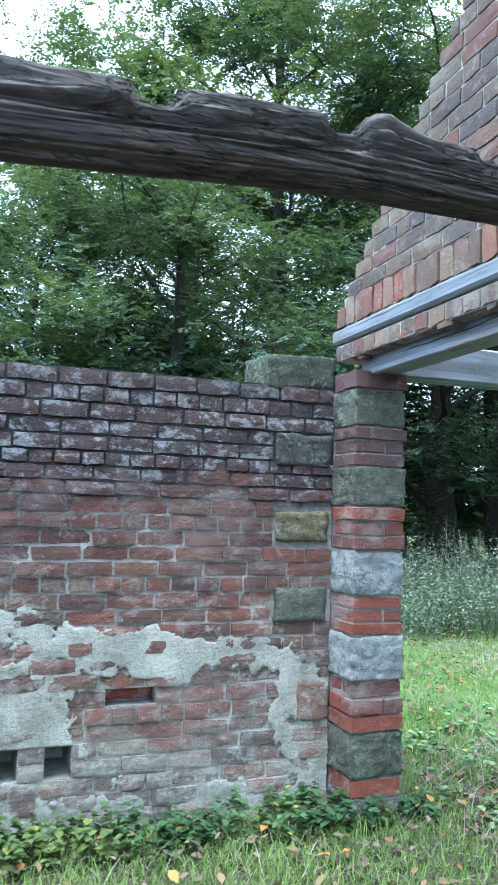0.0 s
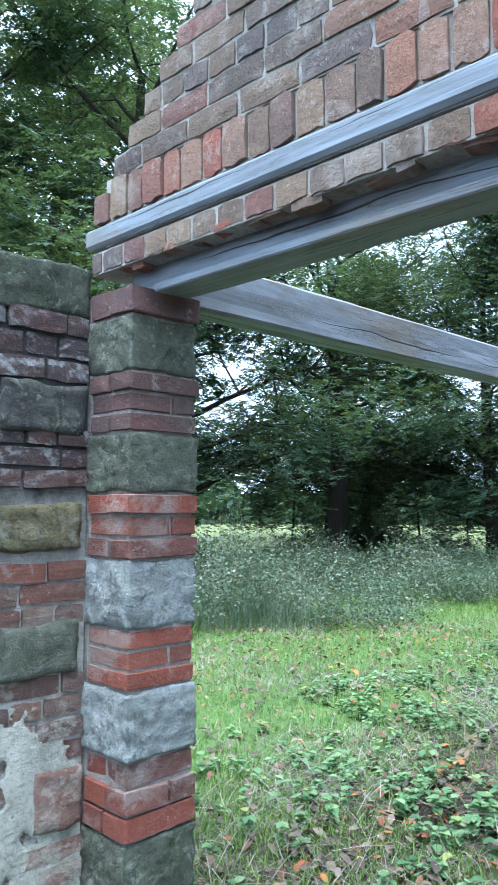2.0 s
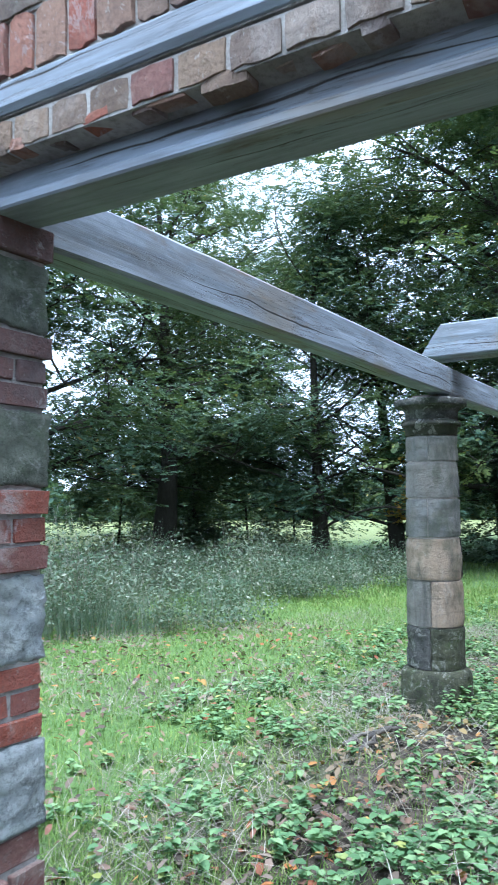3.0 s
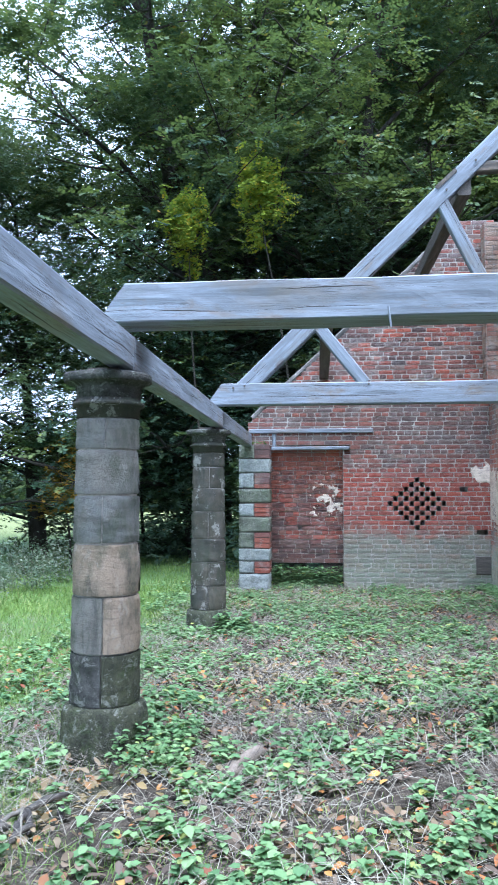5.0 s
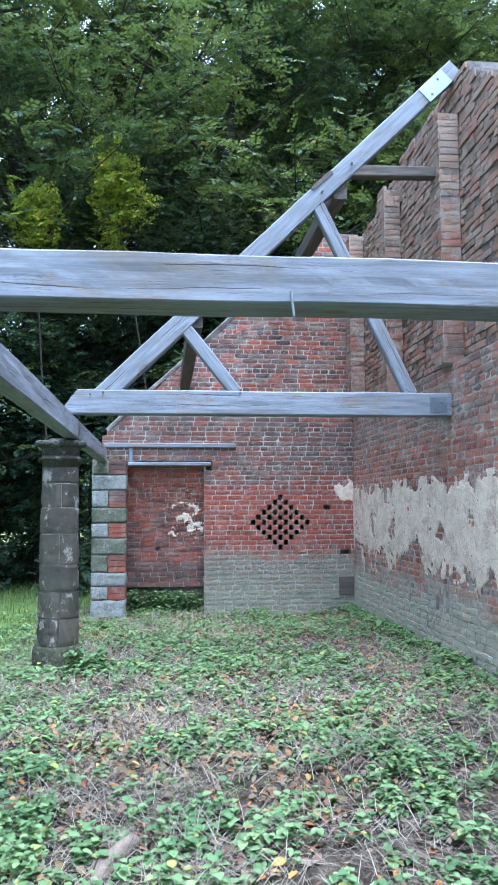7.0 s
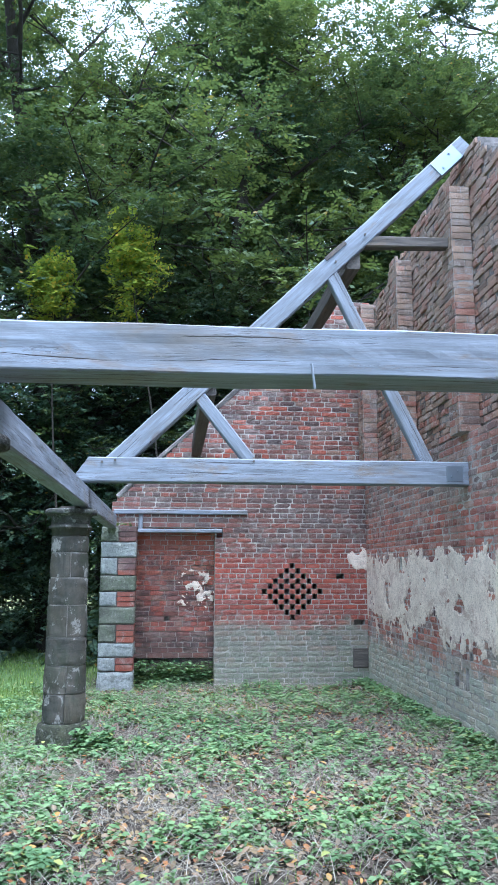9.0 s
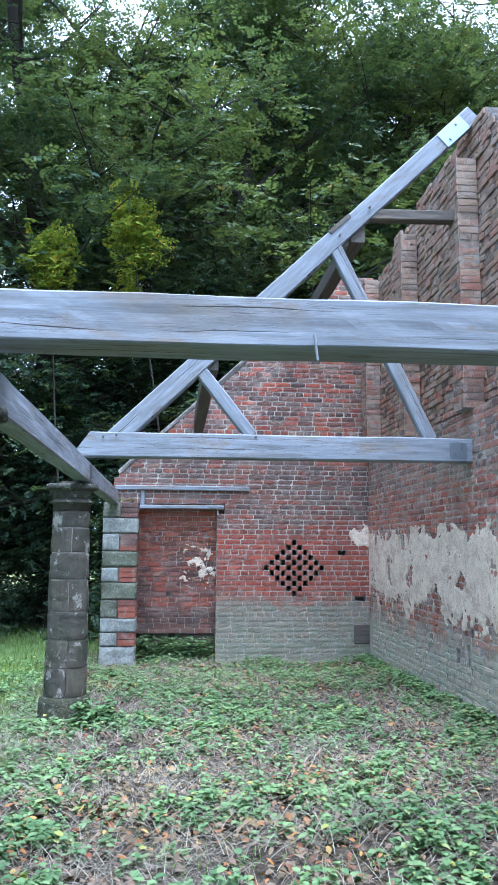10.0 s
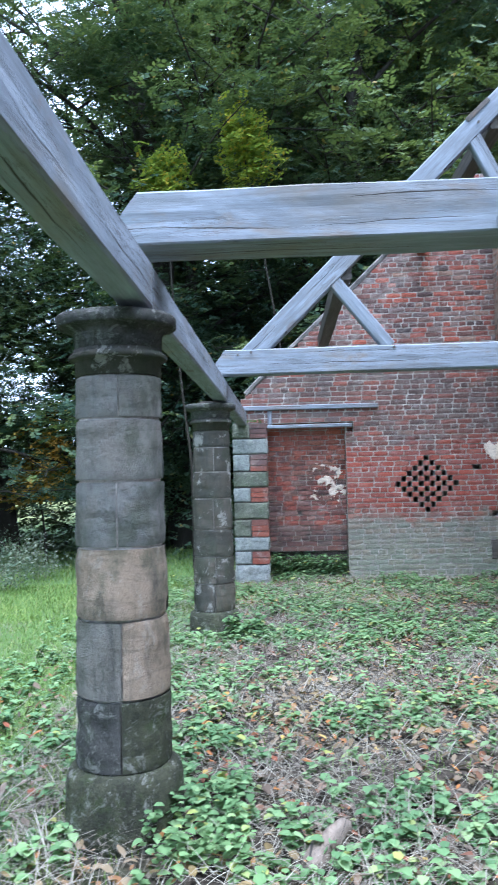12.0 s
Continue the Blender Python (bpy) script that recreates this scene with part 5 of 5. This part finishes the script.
PLACES = [
    # the wood behind the end wall
    (0, 21.5, -0.9, 0, 1.16), (1, 22.2, 3.9, 70, 0.88), (0, 20.6, 5.1, 130, 1.04), (0, 24.6, 5.4, 40, 1.18), (1, 23.5, -3.6, 250, 0.86), (5, 25.5, -6.0, 200, 1.02), (5, 27.0, 1.0, 260, 1.08), (5, 26.5, 6.0, 310, 1.0), (0, 20.8, 2.0, 200, 0.90),
    (1, 21.0, -9.0, 20, 0.98), (0, 22.5, -5.2, 110, 0.90), (5, 31.0, -3.5, 90, 0.95), (5, 32.0, 5.0, 150, 0.95), (2, 20.0, 5.2, 45, 0.75), (2, 20.0, 1.2, 15, 0.7), (2, 20.2, -3.2, 75, 0.72),
    (7, 17.2, 7.5, 30, 1.0), (3, 15.9, 4.5, 40, 0.76), (3, 16.0, 2.65, 100, 0.80), (0, 20.4, -3.4, 300, 0.93), (5, 26.0, -2.6, 10, 1.05),
    # trees at the edge of the field
    (2, 18.5, 15.9, 0, 0.86), (4, 18.2, 10.4, 220, 0.68), (4, 19.6, 9.0, 130, 0.74), (2, 14.2, 18.0, 260, 1.0), (4, 24.0, 19.0, 30, 0.85), (4, 22.8, 13.0, 75, 0.74), (6, 23.6, 14.2, 110, 0.8),
    (5, 34.0, 27.0, 190, 0.9), (5, 22.0, 28.5, 220, 0.85), (5, 16.0, 29.0, 10, 0.9),
    # shrubs along the field and at the edge of the wood
    (6, 23.8, 16.2, 50, 1.0), (6, 23.6, 18.4, 160, 1.15), (6, 21.1, 19.9, 250, 1.0), (6, 15.3, 21.0, 15, 1.1), (6, 13.6, 22.0, 80, 1.2), (6, 11.4, 23.0, 230, 1.1), (6, 8.8, 22.5, 200, 1.2),
    (6, 21.8, 7.0, 20, 1.1), (6, 20.2, 5.2, 300, 0.95), (6, 20.0, 3.2, 100, 1.0), (6, 22.5, 5.6, 180, 1.3), (6, 30.0, 24.0, 10, 1.2),
    # trees behind the garden wall
    (4, 0.6, 16.0, 0, 0.60), (1, 6.2, 15.5, 0, 0.85), (2, 9.8, 14.3, 180, 0.9), (5, 6.0, 22.0, 45, 1.0), (5, 3.8, 20.0, 145, 0.68), (2, -1.4, 13.6, 200, 0.52), (5, 11.0, 23.0, 300, 1.0), (5, -1.0, 25.0, 250, 0.62), (2, 3.0, 12.5, 120, 0.55),
    (6, 1.2, 13.2, 0, 1.1), (6, 4.8, 14.0, 70, 1.2), (6, -2.6, 12.6, 150, 1.1),
]
used = set()
for k, x, y, turn, size in PLACES:
    m = pose(x, y, ground_z(x, y), 0, 0, turn)
    if k in used:
        t = copy_thing(TREES[k], m)
    else:
        used.add(k)
        t = TREES[k]
        t.matrix_world = m
    t.scale = (size, size, size)
    t["group"] = "woodland trees"

# a far hedge line beyond the field
rs_ = np.random.RandomState(8)
n = 40000
ang = rs_.uniform(radians(-20), radians(115), n)
dist = rs_.uniform(66, 80, n)
hh = 2.6 + 1.6 * np.sin(ang * 23) + 1.0 * np.sin(ang * 61)
pos = np.stack([np.cos(ang) * dist, np.sin(ang) * dist, rs_.uniform(0, 1, n) ** 1.2 * (hh + 1.6) - 0.25], axis=1)
hedge = part("far_hedge", quads_mesh("far_hedge", leaves(rs_, pos, 0.8), M_LEAF_FIELD), None)
tagged(hedge, "far hedgerow of dark trees beyond the field", "hedge", kind="stuff")

# ---------------------------------------------------------------- plants on the ground
def gz_many(x, y):
    return np.array([ground_z(a, b) for a, b in zip(x, y)])


def herbs(seed, n, area, size, keep, material, name, label, per=9, tall=0.10):
    """Low leafy herbs: whorls of ovate leaves on short stems."""
    rs_ = np.random.RandomState(seed)
    x0, x1, y0, y1 = area
    x, y = rs_.uniform(x0, x1, n * 3), rs_.uniform(y0, y1, n * 3)
    ok = np.array([keep(a, b) > rs_.uniform() for a, b in zip(x, y)])
    x, y = x[ok][:n], y[ok][:n]
    z = gz_many(x, y)
    h = tall * rs_.uniform(0.35, 1.3, len(x))
    out = []
    for k in range(per):
        a = rs_.uniform(0, 2 * np.pi, len(x))
        t = (k + 1) / per
        reach = size * rs_.uniform(0.5, 1.3, len(x))
        base = np.stack([x, y, z + h * (0.25 + 0.75 * t)], axis=1)
        d = np.stack([np.cos(a), np.sin(a), rs_.uniform(-0.35, 0.35, len(x))], axis=1)
        s = np.stack([-np.sin(a), np.cos(a), np.zeros(len(x))], axis=1)
        l = size * rs_.uniform(0.6, 1.25, len(x))[:, None]
        c = base + d * (reach[:, None] * 0.55)
        lift = np.array([0, 0, 1.0])
        p = [c - d * l * 0.46, c - d * l * 0.22 + s * l * 0.40 + lift * l * 0.10, c + d * l * 0.20 + s * l * 0.33 + lift * l * 0.08, c + d * l * 0.52 - lift * l * 0.12,
             c + d * l * 0.20 - s * l * 0.33 + lift * l * 0.08, c - d * l * 0.22 - s * l * 0.40 + lift * l * 0.10]
        out.append(np.stack(p, axis=1))
    ob = part(name, quads_mesh(name, np.concatenate(out), material, 6, ((0, 1, 2, 3), (0, 3, 4, 5))), None)
    return tagged(ob, label, "plants", kind="stuff")


def blades(seed, n, area, length, width, keep, material, name, label, lean=0.6, flat=0.0, least=0.2):
    """Grass blades or dead stems: thin bent strips."""
    rs_ = np.random.RandomState(seed)
    x0, x1, y0, y1 = area
    x, y = rs_.uniform(x0, x1, n * 3), rs_.uniform(y0, y1, n * 3)
    ok = np.array([keep(a, b) > rs_.uniform() for a, b in zip(x, y)])
    x, y = x[ok][:n], y[ok][:n]
    m = len(x)
    z = gz_many(x, y)
    a = rs_.uniform(0, 2 * np.pi, m)
    l = length * rs_.uniform(0.4, 1.4, m)
    w = width * rs_.uniform(0.6, 1.3, m)
    d = np.stack([np.cos(a), np.sin(a), np.zeros(m)], axis=1)
    s = np.stack([-np.sin(a), np.cos(a), np.zeros(m)], axis=1)
    base = np.stack([x, y, z - 0.005 + flat * rs_.uniform(0.1, 1.0, m)], axis=1)
    ln = lean * rs_.uniform(least, 1.3 if least < 0.5 else 1.0, m)
    up = np.sqrt(np.clip(1 - np.clip(ln, 0, 0.999) ** 2, 0, 1))
    mid = base + d * (l * ln * 0.4)[:, None]
    mid[:, 2] += l * up * 0.55
    tip = base + d * (l * ln)[:, None]
    tip[:, 2] += l * up * 0.85
    ww = (s * w[:, None])
    side = np.stack([base - ww, base + ww, mid + ww * 0.8, tip + ww * 0.25, tip - ww * 0.25, mid - ww * 0.8], axis=1)
    ob = part(name, quads_mesh(name, side, material, 6, ((0, 1, 2, 5), (5, 2, 3, 4))), None)
    return tagged(ob, label, "plants", kind="stuff")


def fallen(seed, n, area, keep, name, label, high=0.05):
    rs_ = np.random.RandomState(seed)
    x0, x1, y0, y1 = area
    x, y = rs_.uniform(x0, x1, n * 3), rs_.uniform(y0, y1, n * 3)
    ok = np.array([keep(a, b) > rs_.uniform() for a, b in zip(x, y)])
    x, y = x[ok][:n], y[ok][:n]
    m = len(x)
    c = np.stack([x, y, gz_many(x, y) + rs_.uniform(0.2 * high, high, m)], axis=1)
    a = rs_.uniform(0, 2 * np.pi, m)
    tilt = rs_.normal(0, 0.35, m)
    d = np.stack([np.cos(a), np.sin(a), tilt], axis=1)
    s = np.stack([-np.sin(a), np.cos(a), rs_.normal(0, 0.35, m)], axis=1)
    l = (0.013 + 0.021 * rs_.uniform(0, 1, m) ** 1.3)[:, None]
    up = np.array([0, 0, 1.0]) * l * 0.25
    p = np.stack([c - d * l, c - d * l * 0.2 + s * l * 0.6 + up, c + d * l * 0.6 + s * l * 0.45 + up * 0.6, c + d * l * 1.1, c + d * l * 0.5 - s * l * 0.5 + up * 0.4, c - d * l * 0.3 - s * l * 0.55 + up], axis=1)
    ob = part(name, quads_mesh(name, p, M_FALLEN, 6, ((0, 1, 2, 3), (0, 3, 4, 5))), None)
    return tagged(ob, label, "leaves", kind="stuff")


def patchy(x, y, s=0.8, k=0.0):
    return min(max(0.5 + 1.3 * noise.noise((x * s, y * s, k)), 0), 1)


def inside(x, y):
    return 1.0 if (2.1 < x < 14.6 and -0.42 < y < 3.5) else 0.0


def herb_keep(x, y):
    if y < -0.42 or (x > 14.6 and not 0.6 < 3.7 - y < 1.7) or (x < 2.1 and y > 3.5):
        return 0.0
    near = 1.0 if y < 4.4 else max(0.0, 1 - (y - 4.4) / 1.2) * 0.8
    if x < 2.1:
        return 0.9 if y > 3.1 else 0.15
    if x < 4.6 and y > 3.2:
        near *= 0.35
    return near * (0.04 + 0.96 * patchy(x, y, 1.25, 2.0) ** 1.6 * patchy(x, y, 4.5, 6.0))


herbs(201, 9600, (2.3, 14.6, -0.4, 5.4), 0.050, herb_keep, M_HERB, "ground_herbs", "low bright green nettles and ground elder over litter", 9, 0.10)
herbs(202, 240, (-0.6, 2.2, 3.2, 3.56), 0.045, lambda x, y: 0.9 if x < 1.82 or y < 3.3 else 0.0, M_IVY, "wall_foot_herbs", "ivy and nettles at the foot of the brick wall", 8, 0.12)
herbs(203, 300, (14.66, 14.92, 2.0, 3.2), 0.06, lambda x, y: 1.0, M_HERB, "doorway_herbs", "ivy under the blocked doorway", 9, 0.30)
herbs(204, 420, (9.8, 14.6, -0.43, -0.2), 0.06, lambda x, y: 0.9, M_HERB, "wall_side_herbs", "weeds along the foot of the rear wall", 9, 0.10)
blades(211, 34000, (2.2, 14.6, -0.4, 4.4), 0.22, 0.0019, lambda x, y: (0.2 + 0.8 * patchy(x, y, 1.3, 5)) * (1 if x > 5 or y < 3 else 0.3), M_STRAW, "dead_stems", "bleached dead stems lying over the ground", 0.995, 0.065, 0.93)
blades(212, 1300, (-1, 2.2, 1.5, 3.55), 0.16, 0.0013, lambda x, y: 0.6, M_STRAW, "dry_stems", "dry twigs and stems at the wall foot", 0.99, 0.05, 0.9)


def grass_keep(x, y):
    if y > 3.75 and x > 2.1:
        return 0.95 if y < 7.5 else 0.6
    if x < 2.2 and y < 3.5:
        return 0.95 if x > 0.5 and y > 2.4 else 0.6
    if 2.1 <= x < 5.0 and y > 2.6:
        return 0.55
    if x > 12.0 and y > 1.5:
        return 0.95
    return 0.6 * max(0, patchy(x, y, 1.1, 7) - 0.55) if y > -0.4 else 0.0


blades(221, 150000, (-0.5, 14.6, 1.2, 10.5), 0.075, 0.0027, grass_keep, M_GRASS, "grass", "short rough grass with yellow leaves in it", 0.92)
blades(225, 26000, (-0.8, 3.4, 2.1, 5.2), 0.085, 0.0022, lambda x, y: 0.95 if (y < 3.45 and x < 2.1) or x > 2.1 else 0.0, M_GRASS, "near_grass", "short green grass by the garden wall and pier", 0.9)
blades(222, 20000, (5, 17.5, 8, 17), 0.16, 0.006, lambda x, y: 0.9, M_GRASS, "far_grass", "rough grass towards the field", 0.7)
blades(223, 12000, (11, 20, 3.8, 9.5), 0.12, 0.005, lambda x, y: 0.9, M_GRASS, "shade_grass", "grass in the shade of the wood", 0.7)
fallen(231, 17000, (2.3, 14.5, -0.35, 3.8), lambda x, y: 0.15 + 0.85 * patchy(x, y, 1.4, 9), "fallen_leaves", "brown and orange fallen beech leaves")
fallen(232, 6000, (-0.5, 9, 1.6, 9.5), lambda x, y: (0.7 if (y < 3.5 or x > 2.1) else 0.0), "scattered_leaves", "scattered yellow and orange fallen leaves in the grass", 0.075)
blades(213, 9000, (2.2, 11, 3.6, 8.5), 0.16, 0.0016, lambda x, y: max(0.0, patchy(x, y, 0.9, 15) - 0.35), M_STRAW, "straw_in_grass", "bleached stems caught in the grass", 0.98, 0.06, 0.85)


def weeds():
    """The bank of tall grey-green weeds between the grass and the trees."""
    rs_ = np.random.RandomState(77)
    pts, stems = [], []
    count = 0
    while count < 620:
        x, y = rs_.uniform(4.5, 17), rs_.uniform(6.8, 15.0)
        edge = 7.6 + 0.8 * math.sin(x * 1.3) + max(0, (5.5 - x)) * 1.2 + max(0, x - 10) * -0.25
        if y < edge + rs_.normal(0, 0.35) or patchy(x, y, 0.5, 3) < 0.32:
            continue
        count += 1
        # one bushy clump of several leaning stalks
        tall = rs_.uniform(0.45, 1.0) * (0.6 + 0.8 * patchy(x, y, 0.35, 6))
        z = ground_z(x, y)
        for k in range(4):
            h = tall * rs_.uniform(0.6, 1.25)
            lean = rs_.normal(0, 0.30, 2)
            n = 42
            t = rs_.uniform(0.05, 1.0, n) ** 0.75
            c = np.stack([x + lean[0] * t + rs_.normal(0, 0.10, n), y + lean[1] * t + rs_.normal(0, 0.10, n), z + t * h + rs_.normal(0, 0.04, n)], axis=1)
            pts.append(c)
            stems.append([(x - 0.003, y, z), (x + 0.003, y, z), (x + lean[0] + 0.002, y + lean[1], z + h * 1.08), (x + lean[0] - 0.002, y + lean[1], z + h * 1.08)])
    c = np.concatenate(pts)
    ob = part("weed_bank", quads_mesh("weed_bank", leaves(rs_, c, 0.045, 0.1, 0.8), M_WEED), None)
    tagged(ob, "bank of tall grey-green weeds going to seed", "weeds", kind="stuff")
    ob = part("weed_stems", quads_mesh("weed_stems", np.array(stems), M_STRAW), None)
    tagged(ob, "pale dry stalks standing among the weeds", "weeds", kind="stuff")


weeds()
blades(224, 26000, (4.5, 17, 7.4, 14.5), 0.50, 0.0035, lambda x, y: patchy(x, y, 0.5, 3) if y > 7.6 + 0.8 * math.sin(x * 1.3) + max(0, (5.5 - x)) * 1.2 else 0.0, M_WEED, "tall_weed_stalks", "tall thin stalks and rank grass among the weeds", 0.35)


def stick(name, a, b, r, seed, label):
    """A short piece of broken branch."""
    a, b = Vector(a), Vector(b)
    verts, faces, pts, radii = [], [], [], []
    for i in range(9):
        t = i / 8
        p = a.lerp(b, t) + Vector((0, 0, 0.02 * math.sin(t * 3.1))) + 0.012 * noise.noise_vector((seed, t * 4, 0))
        pts.append(p)
        radii.append(r * (1 - 0.35 * t) * (0.2 if i in (0, 8) else 1) * (1 + 0.25 * noise.noise((t * 9, seed, 2))))
    limb_tube(verts, faces, pts, radii, 10)
    ob = part(name, mesh_of(name, verts, faces, True), M_STRAW_WOOD)
    tagged(ob, label, "branch")


M_STRAW_WOOD = timber_mat("bleached_wood", (0.30, 0.24, 0.19), (0.14, 0.11, 0.085), 0.2)
stick("broken_branch", (5.60, 2.88, 0.19), (5.90, 2.70, 0.25), 0.050, 3, "short broken pale branch lying in the herbs")
stick("broken_branch", (5.30, 1.30, 0.20), (5.55, 1.52, 0.21), 0.012, 8, "thin pale broken branch on the litter")
M_STRAW_WOOD = timber_mat("charred_wood", (0.05, 0.043, 0.04), (0.018, 0.016, 0.015), 0.2)
rk = random.Random(12)
for k in range(9):
    x, y, a = 4.92 + rk.uniform(-0.15, 0.15), 3.72 + rk.uniform(-0.2, 0.2), rk.uniform(-0.6, 0.6)
    l = rk.uniform(0.10, 0.28)
    stick("dark_stick", (x, y, 0.20 + 0.01 * k % 0.03), (x + math.cos(a) * l, y + math.sin(a) * l, 0.215), rk.uniform(0.010, 0.022), 20 + k, "dark wet stick lying in the litter")
herbs(205, 45, (9.95, 10.25, 3.15, 3.5), 0.06, lambda x, y: 1.0, M_HERB, "column_foot_herbs", "fresh green nettles at the column's foot", 10, 0.2)
herbs(206, 60, (5.5, 6.4, 3.1, 3.5), 0.042, lambda x, y: 1.0, M_HERB, "column_foot_weeds", "green nettles at the foot of a column", 10, 0.18)
